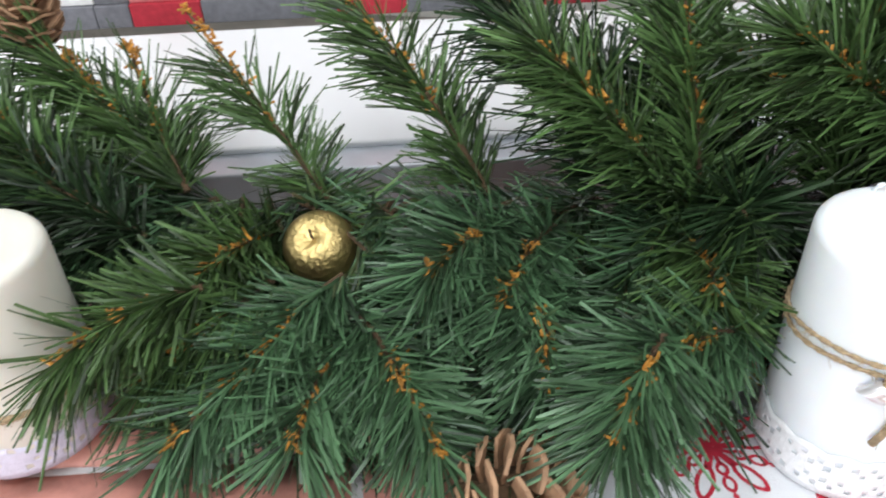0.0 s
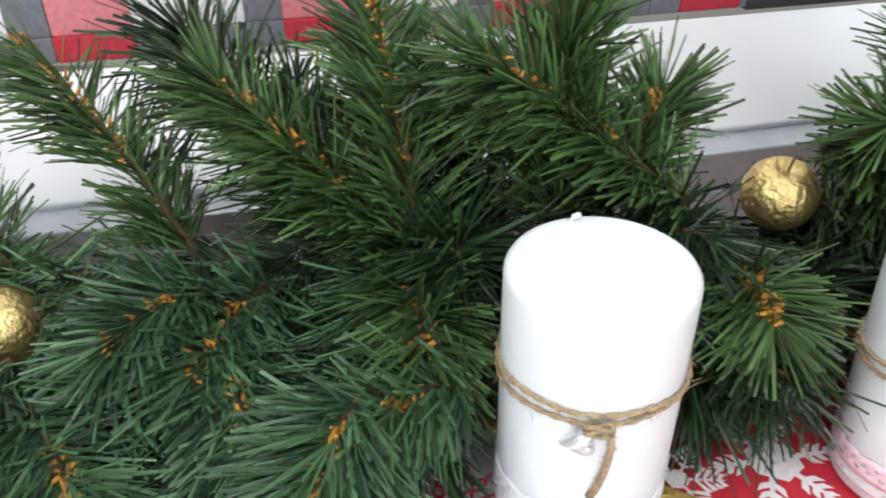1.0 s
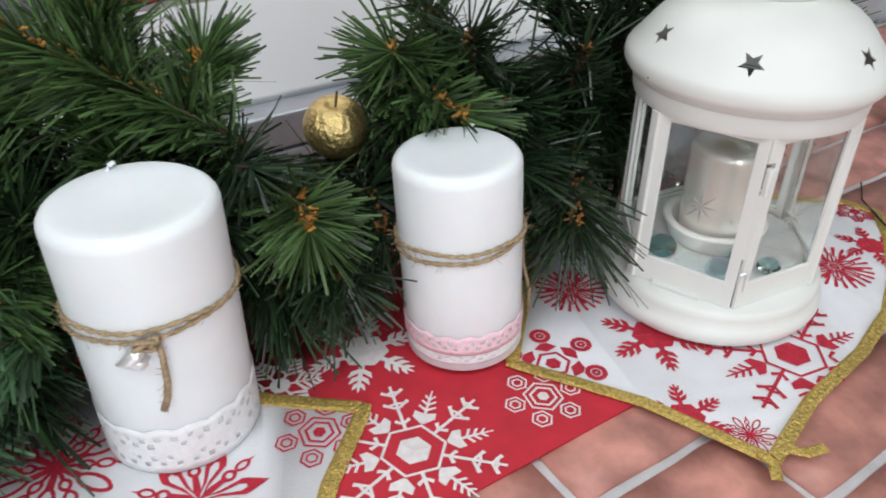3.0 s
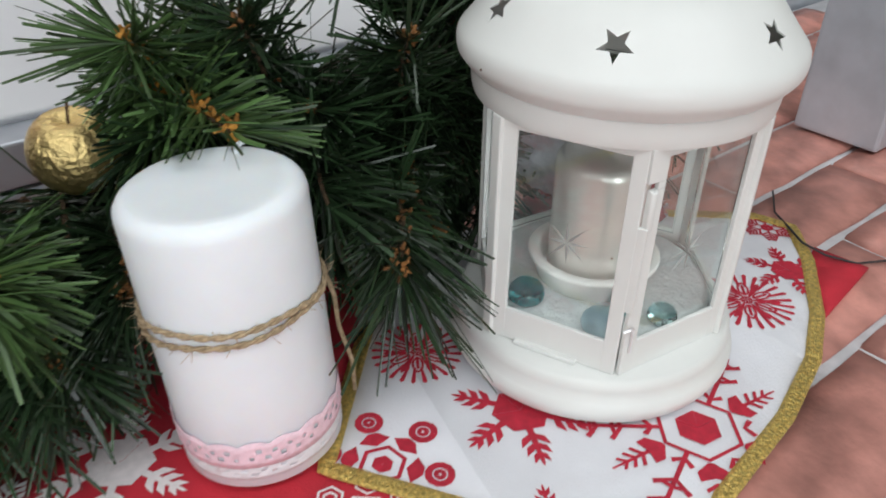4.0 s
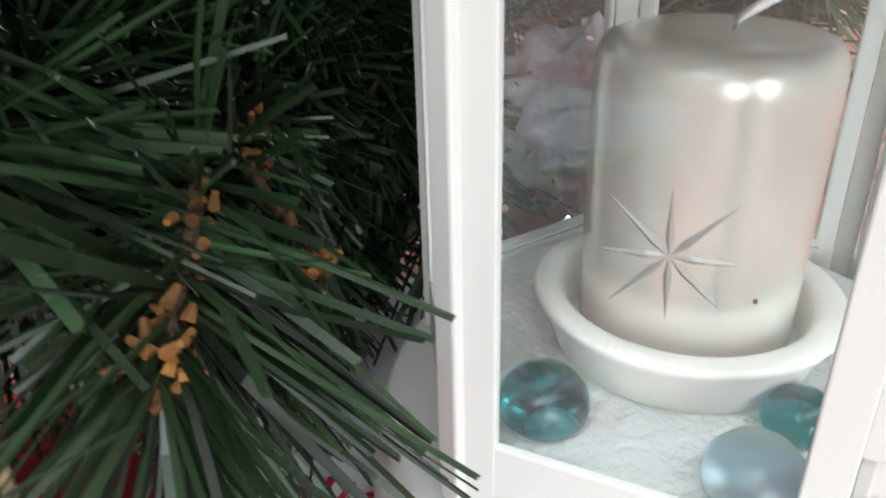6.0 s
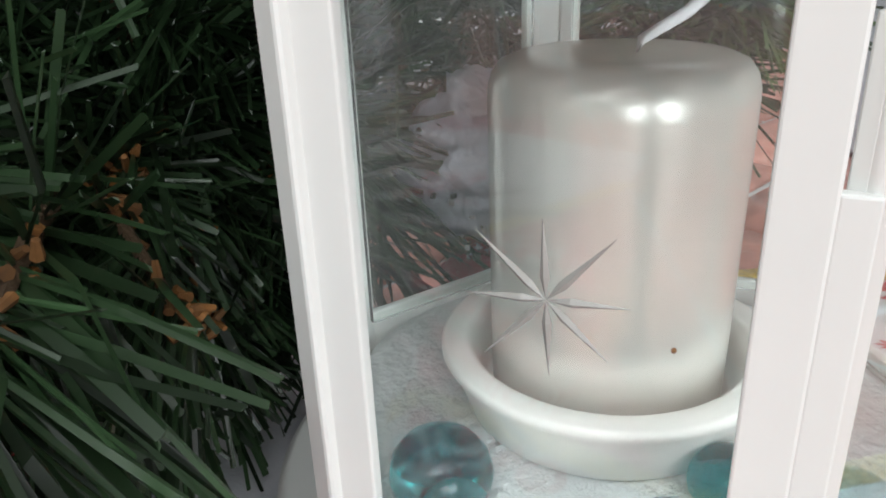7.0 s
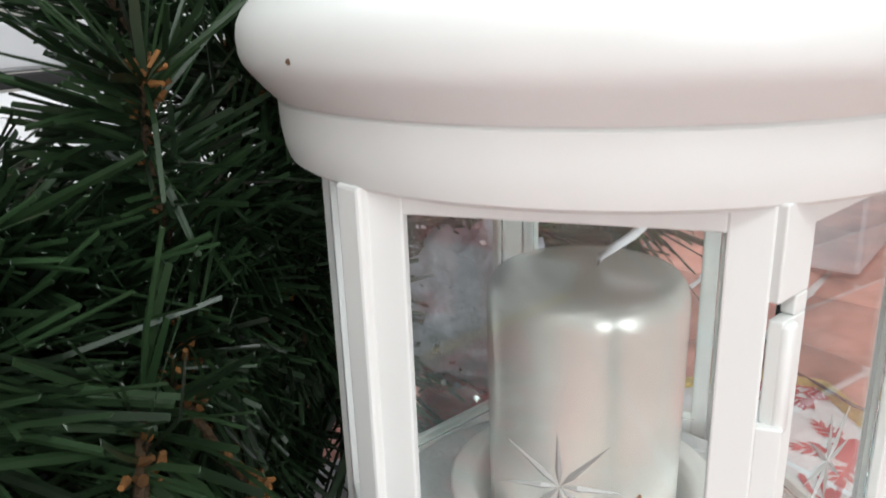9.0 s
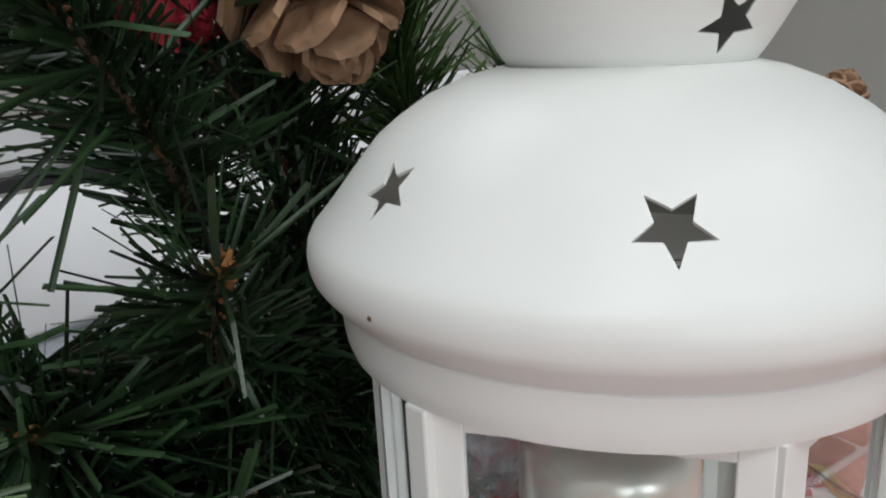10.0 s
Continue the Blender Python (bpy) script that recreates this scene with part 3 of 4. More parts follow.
def face_pose(k):
    """A pose on side k: x along it from its first corner, y inwards, z up."""
    a, b = corner(k), corner(k + 1)
    d = (b - a).normalized()
    n = Vector((-d.y, d.x, 0))
    return Matrix(((d.x, n.x, 0, a.x), (d.y, n.y, 0, a.y), (0, 0, 1, 0), (0, 0, 0, 1)))


Z0, Z1, W0, W1 = 0.0275, 0.1361, 0.0442, 0.1317
for k in range(6):
    m = face_pose(k)
    L = HEX_R
    bm = bmesh.new()
    box_into(bm, Matrix.Translation(corner(k) * 0.978) @ Matrix.Rotation(radians(HEX_A + 60 * k), 4, "Z") @ pose(0, 0, (Z0 + Z1) / 2), 0.0032, 0.006, Z1 - Z0, 0.0007)
    part("post", bm, M_LANTERN, lantern) if k != 1 else bm.free()
    left, right = (0.0092, 0.0560) if k == 0 else (0.0085, L - 0.0085)
    bm = bmesh.new()
    y = 0.001
    xs0, xs1 = (0.003, 0.0622) if k == 0 else (0.0025 if k == 1 else 0.004, L - 0.004)
    if k == 1:
        # the stile beside the door has an open notch near its top
        for z0, z1, x0 in ((Z0, 0.1188, 0.0014), (0.1189, 0.1220, 0.0048), (0.1221, Z1, -0.0006)):
            box_into(bm, m @ pose((x0 + left) / 2, y, (z0 + z1) / 2), left - x0, 0.0022, z1 - z0, 0.0003)
    else:
        box_into(bm, m @ pose((xs0 + left) / 2, y, (Z0 + Z1) / 2), left - xs0, 0.0022, Z1 - Z0, 0.0004)
    box_into(bm, m @ pose((xs1 + right) / 2, y, (Z0 + Z1) / 2), xs1 - right, 0.0022, Z1 - Z0, 0.0004)
    box_into(bm, m @ pose((left + right) / 2, y, (Z0 + W0) / 2), right - left + 0.0004, 0.0020, W0 - Z0, 0.0004)
    box_into(bm, m @ pose((left + right) / 2, y, (W1 + Z1) / 2), right - left + 0.0004, 0.0020, Z1 - W1, 0.0004)
    side = part("door" if k == 0 else "side_frame", bm, M_LANTERN, lantern)
    bm = bmesh.new()
    box_into(bm, m @ pose((left + right) / 2, 0.0031, (W0 + W1) / 2), right - left + 0.002, 0.0014, W1 - W0 + 0.004)
    pane = part("pane", bm, M_GLASS, side, "clear glass with an engraved star")
    pane.visible_shadow = False
    bm = bmesh.new()
    cx, cz = (0.0336, 0.0858) if k == 0 else (L / 2, 0.0815)
    for i in range(8):
        ln = 0.0122 if i in (1, 3, 5) else 0.0104
        a = radians(45 * i + 3)
        m2 = m @ Matrix.Translation((cx, 0.0023, cz)) @ Matrix.Rotation(-a, 4, "Y")
        vs = [bm.verts.new(m2 @ Vector(p)) for p in ((0, 0, 0), (0.003, 0.0000, -0.00062), (ln, 0, 0), (0.003, 0.0000, 0.00062), (0.003, -0.00055, 0))]
        for f in ((0, 1, 4), (1, 2, 4), (2, 3, 4), (3, 0, 4), (0, 3, 2, 1)):
            bm.faces.new([vs[q] for q in f])
    bmesh.ops.remove_doubles(bm, verts=bm.verts, dist=1e-5)
    bmesh.ops.recalc_face_normals(bm, faces=bm.faces)
    if k in (0, 1, 5):
        part("etched_star", bm, M_ETCH, side, "eight-rayed star cut in the glass")
    else:
        bm.free()
# latch plate on the door's free edge, folded hinge leaf and wire hook beside it
m = face_pose(0)
bm = bmesh.new()
box_into(bm, m @ pose(0.0639, 0.0010, 0.0825), 0.0038, 0.0020, 0.0405, 0.0003)
part("latch_plate", bm, M_LANTERN, lantern)
m = face_pose(1)
bm = bmesh.new()
box_into(bm, m @ pose(0.0030, -0.0002, 0.1098), 0.0032, 0.0022, 0.0178, 0.0009)
part("hinge_leaf", bm, M_LANTERN, lantern, "", True)
bm = bmesh.new()
tube_into(bm, [m @ Vector((0.0045, -0.0008, z)) for z in (0.040, 0.050)] + [m @ Vector((0.0035, -0.0018, 0.0535)), m @ Vector((0.001, -0.0022, 0.0545)), m @ Vector((-0.0015, -0.0012, 0.0535))], 0.0007, 8)
part("hook", bm, M_SILVER, lantern, "small bright wire hook")
bm = bmesh.new()
box_into(bm, face_pose(0) @ pose(0.030, -0.0012, 0.0285), 0.030, 0.003, 0.0022, 0.0005)
part("door_sill", bm, M_LANTERN, lantern)

part("top_ring", lathe([(0.0540, 0.1352), (0.0620, 0.1352), (0.0632, 0.1360), (0.0639, 0.1382), (0.0643, 0.1408), (0.0645, 0.1435), (0.0646, 0.1464), (0.0641, 0.1471), (0.0560, 0.1472)], 96, True), M_LANTERN, lantern, "", True).data.set_sharp_from_angle(angle=radians(32))


def star_prism(size, depth):
    bm = bmesh.new()
    lo, hi = [], []
    for i in range(10):
        a = -math.pi / 2 + math.pi * i / 5
        r = size if i % 2 == 0 else size * 0.44
        lo.append(bm.verts.new((r * math.cos(a), r * math.sin(a), -depth)))
        hi.append(bm.verts.new((r * math.cos(a), r * math.sin(a), depth)))
    bm.faces.new(lo[::-1])
    bm.faces.new(hi)
    for i in range(10):
        j = (i + 1) % 10
        bm.faces.new((lo[i], lo[j], hi[j], hi[i]))
    bmesh.ops.recalc_face_normals(bm, faces=bm.faces)
    return bm


def pierced(name, profile, stars, parent):
    """A turned shell with star openings cut through it: stars are (angle, radius, height, slope, size)."""
    shell = new(name, mesh_of(name, lathe(profile, 96, True), M_LANTERN, True))
    cut = bmesh.new()
    for angle, r, z, slope, size in stars:
        p = star_prism(size, 0.006)
        m = Matrix.Rotation(radians(angle), 4, "Z") @ Matrix.Translation((r, 0, z)) @ Matrix.Rotation(radians(slope), 4, "Y") @ Matrix.Rotation(radians(90), 4, "Z")
        bmesh.ops.transform(p, matrix=m, verts=p.verts)
        me = bpy.data.meshes.new("cut")
        p.to_mesh(me)
        p.free()
        cut.from_mesh(me)
        bpy.data.meshes.remove(me)
    cutter = new("cutter", mesh_of("cutter", cut, M_LANTERN))
    mod = shell.modifiers.new("cut", "BOOLEAN")
    mod.object, mod.operation, mod.solver = cutter, "DIFFERENCE", "EXACT"
    dg = bpy.context.evaluated_depsgraph_get()
    me = bpy.data.meshes.new_from_object(shell.evaluated_get(dg))
    shell.modifiers.clear()
    shell.data = me
    me.set_sharp_from_angle(angle=radians(38))
    bpy.data.objects.remove(cutter)
    shell.parent = parent
    return shell


DOME = [(0.0628, 0.1474), (0.0654, 0.1476), (0.0674, 0.1497), (0.0694, 0.1521), (0.0703, 0.1534), (0.0708, 0.1550), (0.0710, 0.1578), (0.0706, 0.1603), (0.0695, 0.1624), (0.0676, 0.1645), (0.0646, 0.1680), (0.0615, 0.1718), (0.0577, 0.1765), (0.0538, 0.1810), (0.0490, 0.1848), (0.0424, 0.1890), (0.0340, 0.1925), (0.0255, 0.1945)]
DOME += [(r - 0.0005, z - 0.0004) for r, z in DOME[:0:-1]]
pierced("dome", DOME, [(177.5, 0.0588, 0.1746, 41, 0.0070)] + [(a, 0.0604, 0.1724, 40, 0.0068) for a in (230.0, 290.5, 351.0, 52.0, 114.0)], lantern)
CROWN = [(0.0258, 0.1938), (0.0278, 0.1965), (0.0300, 0.2000), (0.0328, 0.2050), (0.0352, 0.2095), (0.0365, 0.2150), (0.0350, 0.2230), (0.0300, 0.2310), (0.0200, 0.2380), (0.0060, 0.2410)]
CROWN += [(r - 0.0005, z - 0.0002) for r, z in CROWN[::-1]]
bm = bmesh.new()
bmesh.ops.create_uvsphere(bm, u_segments=8, v_segments=6, radius=0.0005, matrix=Matrix.Translation((-0.0704, -0.0075, 0.1552)))
part("chip", bm, M_STEM, lantern, "tiny dark chip in the enamel")
crown = pierced("crown", CROWN, [(257 + 120 * i, 0.0306, 0.2018, 118, 0.0068) for i in range(3)], lantern)
crown.location = (0.0016, -0.0010, 0.0)

# ---- inside the lantern ----
DX, DY, DZ = 0.5388, 0.2410, LZ + 0.0410
dish = thing("candle_dish", "round white dish with a thick flat rim", "dish", at=(DX, DY, DZ))
part("bowl", lathe([(0, 0), (0.0252, 0), (0.0262, 0.0008), (0.0282, 0.0070), (0.0302, 0.0108), (0.0312, 0.0124), (0.0312, 0.0134), (0.0305, 0.0140), (0.0268, 0.0139), (0.0257, 0.0133), (0.0246, 0.0110), (0.0232, 0.0050), (0.0225, 0.004), (0, 0.004)], 80), M_PLATE, dish, "", True)
inner = thing("block_candle", "pearly silver-white block candle with a curved wick", "candle", at=(DX, DY, DZ + 0.0042))
h = 0.1078 - DZ - 0.0042
part("body", lathe([(0, 0), (0.0208, 0), (0.0214, 0.001), (0.0216, 0.012), (0.0219, h - 0.007), (0.0218, h - 0.0050), (0.0212, h - 0.0029), (0.0200, h - 0.0013), (0.0182, h - 0.0005), (0.0150, h - 0.0002), (0.009, h - 0.0005), (0.003, h - 0.0012), (0, h - 0.0012)], 96), M_PEARL, inner, "", True)
bm = bmesh.new()
tube_into(bm, [(0.004, 0.002, h - 0.003), (0.0055, 0.0015, h + 0.0012), (0.0085, 0.0002, h + 0.0030), (0.0125, -0.0012, h + 0.0052), (0.0160, -0.0022, h + 0.0080), (0.0195, -0.0030, h + 0.0098), (0.0235, -0.0034, h + 0.0102)], 0.0009, 8, 0.0013)
part("wick", bm, M_LACE, inner, "pale curved wick", True)
bm = bmesh.new()
bmesh.ops.create_uvsphere(bm, u_segments=8, v_segments=6, radius=0.0005, matrix=Matrix.Translation((-0.0044, -0.0213, 0.0178)))
part("speck", bm, M_BUD_DARK, inner, "tiny brown speck on the wax")


def gem(x, y, r, material, label):
    g = lathe([(0, 0), (r * 0.75, 0.0003), (r * 0.97, r * 0.28), (r, r * 0.5), (r * 0.93, r * 0.85), (r * 0.7, r * 1.15), (r * 0.35, r * 1.3), (0, r * 1.34)], 32)
    ob = part("glass_gem", g, material, None, "", True)
    ob.location = (x, y, LZ + 0.0408)
    return tagged(ob, label, "glass gem", "glass gems in the lantern")


gem(0.4985, 0.2325, 0.0086, M_TEAL, "round teal glass gem on white felt")
gem(0.5370, 0.2080, 0.0066, M_TEAL, "round teal glass gem beside the dish")
gem(0.5180, 0.2005, 0.0084, M_PALE, "pale blue frosted glass gem on felt")
gem(0.5470, 0.1955, 0.0068, M_CLEAR_BLUE, "clear pale blue glass gem on felt")


# ---- glittering decoration behind the lantern ----
rng = random.Random(9)
tinsel = thing("glitter_bow", "crumpled red and silver glitter bow behind the lantern", "bow", at=(0.605, 0.335, -0.001))
bm = bmesh.new()
bmesh.ops.create_icosphere(bm, subdivisions=4, radius=0.03)
for v in bm.verts:
    n = noise.noise(v.co * 70) + 0.6 * noise.noise(v.co * 160)
    v.co = v.co * (1 + 0.35 * n)
    v.co.x *= 1.5
    v.co.z = max(0.0, v.co.z * 0.75 + 0.018)
part("bow_cloth", bm, M_BOW, tinsel, "crumpled dull red cloth", True)
bm = bmesh.new()
bmesh.ops.create_icosphere(bm, subdivisions=4, radius=0.026)
for v in bm.verts:
    n = noise.noise(v.co * 90 + Vector((3, 1, 7))) + 0.6 * noise.noise(v.co * 190)
    v.co = v.co * (1 + 0.40 * n) + Vector((-0.034, -0.006, 0.064))
part("tulle", bm, M_TULLE, tinsel, "crumpled pale lilac tulle", True)
verts, faces = [], []
for i in range(150):
    a, t = rng.uniform(0, 6.283), rng.uniform(-1.4, 1.5)
    p = Vector((-0.034 + 0.029 * math.cos(a) * math.cos(t), -0.006 + 0.029 * math.sin(a) * math.cos(t), 0.064 + 0.029 * math.sin(t)))
    u = Vector((rng.uniform(-1, 1), rng.uniform(-1, 1), rng.uniform(-1, 1))).normalized()
    w = u.cross(Vector((rng.uniform(-1, 1), rng.uniform(-1, 1), 1))).normalized()
    n0 = len(verts)
    verts += [p + u * 0.0014, p + w * 0.0012, p - u * 0.0014, p - w * 0.0012, p + u.cross(w) * 0.0004]
    faces += [(n0, n0 + 1, n0 + 4), (n0 + 1, n0 + 2, n0 + 4), (n0 + 2, n0 + 3, n0 + 4), (n0 + 3, n0, n0 + 4), (n0, n0 + 3, n0 + 2, n0 + 1)]
for i in range(420):
    a, t = rng.uniform(0, 6.283), rng.uniform(0.05, 1.5)
    p = Vector((0.050 * math.cos(a) * math.cos(t), 0.034 * math.sin(a) * math.cos(t), 0.020 + 0.024 * math.sin(t)))
    u = Vector((rng.uniform(-1, 1), rng.uniform(-1, 1), rng.uniform(-1, 1))).normalized()
    w = u.cross(Vector((rng.uniform(-1, 1), rng.uniform(-1, 1), 1))).normalized()
    n0 = len(verts)
    verts += [p + u * 0.0014, p + w * 0.0012, p - u * 0.0014, p - w * 0.0012, p + u.cross(w) * 0.0004]
    faces += [(n0, n0 + 1, n0 + 4), (n0 + 1, n0 + 2, n0 + 4), (n0 + 2, n0 + 3, n0 + 4), (n0 + 3, n0, n0 + 4), (n0, n0 + 3, n0 + 2, n0 + 1)]
tagged(raw("glitter", verts, faces, M_GLITTER, tinsel, "silver glitter flakes"), kind="stuff")


# ---- evergreen garland ----
garland = thing("evergreen_garland", "artificial green pine garland with brown twigs and orange buds", "garland", at=(0.1, 0.3, 0.0))
# "d" is the green with the garland's inner shade put into its colour.
NEEDLES = {"g": M_NEEDLE, "b": M_NEEDLE_BLUE, "d": M_NEEDLE_SHADE}


KEEP_OUT = [(0.2072, 0.2190, 0.0413, 0.1365), (0.3708, 0.2382, 0.0400, 0.1275), (-0.226, 0.148, 0.0435, 0.122), (LX, LY, 0.0765, 0.166), (LX, LY, 0.05, 0.20), (0.369, 0.214, 0.025, 0.19), (0.447, 0.246, 0.026, 0.042)]
CLEAR = [(Vector((-0.090, 0.265, 0.058)), Vector((-0.068, 0.222, 0.095)), 0.0225), (Vector((0.319, 0.336, 0.103)), Vector((0.296, 0.222, 0.161)), 0.0185), (Vector((0.319, 0.336, 0.103)), Vector((0.287, 0.238, 0.155)), 0.0185)]


# open gaps between the sprays, through which the board shows
CLEAR += [(Vector((0.472, 0.509, 0.098)), Vector((0.435, 0.322, 0.153)), 0.0150),
         (Vector((0.456, 0.505, 0.116)), Vector((0.436, 0.333, 0.156)), 0.0165),
         (Vector((0.347, 0.473, 0.104)), Vector((0.358, 0.347, 0.142)), 0.0110),
         (Vector((0.557, 0.534, 0.121)), Vector((0.500, 0.372, 0.154)), 0.0090),
         (Vector((-0.068, 0.354, 0.093)), Vector((-0.046, 0.288, 0.129)), 0.0125),
         (Vector((0.008, 0.376, 0.105)), Vector((0.019, 0.302, 0.141)), 0.0125),
         (Vector((-0.157, 0.329, 0.086)), Vector((-0.121, 0.266, 0.123)), 0.0125),
         (Vector((-0.069, 0.354, 0.027)), Vector((-0.047, 0.288, 0.073)), 0.0125),
         (Vector((0.545, 0.530, 0.153)), Vector((0.495, 0.360, 0.157)), 0.0090),
         (Vector((0.370, 0.480, 0.112)), Vector((0.322, 0.362, 0.156)), 0.0090),
         (Vector((0.319, 0.465, 0.140)), Vector((0.286, 0.362, 0.174)), 0.0085)]


def near_ornament(p):
    """Whether a twig's point would run across the second apple."""
    for a, b, r in CLEAR[1:3]:
        k = max(0.0, min(1.0, (p - a).dot(b - a) / (b - a).length_squared))
        if (p - a - k * (b - a)).length < r * 0.9:
            return True
    return False


def blocked(p):
    """Whether a needle's point would pierce a candle, the lantern, an ornament, the shelf or the board."""
    if p.z < 0.0015:
        return True
    for x, y, r, z in KEEP_OUT:
        if p.z < z and (p.x - x) ** 2 + (p.y - y) ** 2 < r * r:
            return True
    for a, b, r in CLEAR:
        k = max(0.0, min(1.0, (p - a).dot(b - a) / (b - a).length_squared))
        if (p - a - k * (b - a)).length < r:
            return True
    return (SHELF.inverted() @ p).y > -0.002


def branch(tip, base, kind="g", count=900, length=0.043, seed=1, sag=0.0, buds=True, spread=1.0, start=0.0, comb=0.6):
    """One twig: a bent brown stem, strip needles all round it that lean to its tip, and orange buds."""
    rng = random.Random(seed)
    o = garland.matrix_basis.translation
    t0, b0 = Vector(tip) - o, Vector(base) - o
    mid = (t0 + b0) / 2 + Vector((rng.uniform(-0.008, 0.008), rng.uniform(-0.008, 0.008), 0.012 - sag))

    def at(s):
        return (1 - s) ** 2 * b0 + 2 * s * (1 - s) * mid + s * s * t0

    if start == 0.0 and any(near_ornament(o + at(f / 8)) for f in range(9)):
        return None
    if kind == "d" and tip[0] > 0.38:
        count = int(count * 0.58)
    bm = bmesh.new()
    tube_into(bm, [at(i / 10) for i in range(11)], 0.0022, 6, 0.0009)
    stem = part("twig", bm, M_STEM, garland)
    verts, faces = [], []
    total = (t0 - b0).length
    for i in range(count):
        s = start + (1 - start) * min(1.0, (i + rng.random()) / count * 1.02)
        p = at(s)
        d = (at(min(s + 0.05, 1)) - at(min(s, 1) - 0.05)).normalized()
        a = d.cross(Vector((0, 0, 1)) if abs(d.z) < 0.9 else Vector((1, 0, 0))).normalized()
        c = a.cross(d)
        ang = rng.uniform(0, 2 * math.pi) if rng.random() < 0.55 else rng.choice((0, math.pi)) + rng.gauss(0, 0.45)
        out = math.cos(ang) * a + math.sin(ang) * c
        if out.z > 0.3 and rng.random() < comb:
            continue
        lean = rng.uniform(0.35, 1.25) * (1.0 if s < 0.85 else 1.6)
        way = (out * spread + d * lean).normalized()
        ln = length * rng.uniform(0.62, 1.12)
        bend = Vector((rng.uniform(-1, 1), rng.uniform(-1, 1), rng.uniform(-1.2, 0.5))) * (0.18 if kind == "d" else 0.10) * ln
        if rng.random() < (0.16 if kind == "d" else 0.08):
            bend *= 4
        w = rng.uniform(0.0005, 0.0011)
        side = way.cross(Vector((rng.uniform(-1, 1), rng.uniform(-1, 1), rng.uniform(-1, 1)))).normalized()
        nrm = side.cross(way)
        if blocked(o + p + way * ln * 0.22) or blocked(o + p + way * ln + bend) or blocked(o + p + way * ln * 0.5) or blocked(o + p + way * ln * 0.8 + bend * 0.7):
            continue
        n0 = len(verts)
        for f, k, wd in ((0.0, 0.0, 0.8), (0.5, 0.35, 1.0), (1.0, 1.0, 0.75)):
            q = p + way * ln * f + bend * k
            verts += [q + side * w * wd, q - side * w * wd, q + nrm * w * 0.35]
        for j in (0, 3):
            for u, v in ((0, 1), (1, 2), (2, 0)):
                faces.append((n0 + j + u, n0 + j + v, n0 + j + 3 + v, n0 + j + 3 + u))
        faces.append((n0 + 6, n0 + 7, n0 + 8))
    nd = raw("needle_spray", verts, faces, NEEDLES[kind], stem)
    tagged(nd, kind="stuff")
    if buds:
        bm = bmesh.new()
        for i in range(26 if kind == "d" else 52):
            s = 1.0 if i < 10 else rng.uniform(0.35, 1.0)
            p = at(s) + Vector((rng.uniform(-1, 1), rng.uniform(-1, 1), rng.uniform(-0.6, 1.3))) * 0.0032
            d = Vector((rng.uniform(-1, 1), rng.uniform(-1, 1), rng.uniform(-0.5, 1))).normalized() * (rng.uniform(0.0022, 0.0046) if kind == "d" else rng.uniform(0.0030, 0.0065))
            tube_into(bm, [p, p + d * 0.5, p + d], rng.uniform(0.0008, 0.0014), 6, 0.0006)
        tagged(part("bud_spray", bm, M_BUD_DARK if kind == "d" else M_BUD, stem, "orange-brown papery bud spray"), kind="stuff")
    return stem


def group(rows, first):
    for i, r in enumerate(rows):
        branch(r[0], r[1], seed=first + i, **(r[2] if len(r) > 2 else {}))


# low front twigs
group([
    ((-0.122, 0.126, 0.030), (-0.068, 0.215, 0.055), {"kind": "b"}),
    ((0.012, 0.146, 0.032), (-0.044, 0.205, 0.060), {"kind": "b"}),
    ((0.092, 0.145, 0.060), (0.110, 0.190, 0.085), {"kind": "b"}),
    ((-0.176, 0.132, 0.070), (-0.125, 0.190, 0.080)),
    ((-0.060, 0.140, 0.030), (-0.045, 0.205, 0.055), {"kind": "b"}),
    ((-0.155, 0.160, 0.035), (-0.100, 0.220, 0.065)),
    ((-0.095, 0.160, 0.045), (-0.060, 0.225, 0.070), {"kind": "b"}),
    ((-0.040, 0.170, 0.020), (-0.010, 0.230, 0.045), {"kind": "d"}),
    ((-0.130, 0.165, 0.015), (-0.090, 0.235, 0.040), {"kind": "d"}),
    ((0.040, 0.170, 0.020), (0.050, 0.240, 0.045), {"kind": "d"}),
    ((-0.010, 0.225, 0.080), (0.020, 0.275, 0.080), {"kind": "b"}),
    ((0.100, 0.172, 0.068), (0.155, 0.222, 0.070), {"kind": "b"}),
    ((0.060, 0.178, 0.050), (0.040, 0.240, 0.070), {"kind": "b"}),
    ((-0.020, 0.185, 0.045), (0.000, 0.250, 0.060), {"kind": "b"}),
    ((0.135, 0.225, 0.085), (0.120, 0.280, 0.080), {"kind": "g"}),
    ((0.030, 0.215, 0.070), (0.050, 0.285, 0.075), {"kind": "b"}),
    ((-0.140, 0.212, 0.070), (-0.120, 0.272, 0.060), {"kind": "g"}),
    ((0.132, 0.218, 0.034), (0.125, 0.285, 0.060), {"kind": "d", "buds": False}),
    ((0.100, 0.205, 0.030), (0.095, 0.275, 0.055), {"kind": "b", "buds": False}),
], 10)
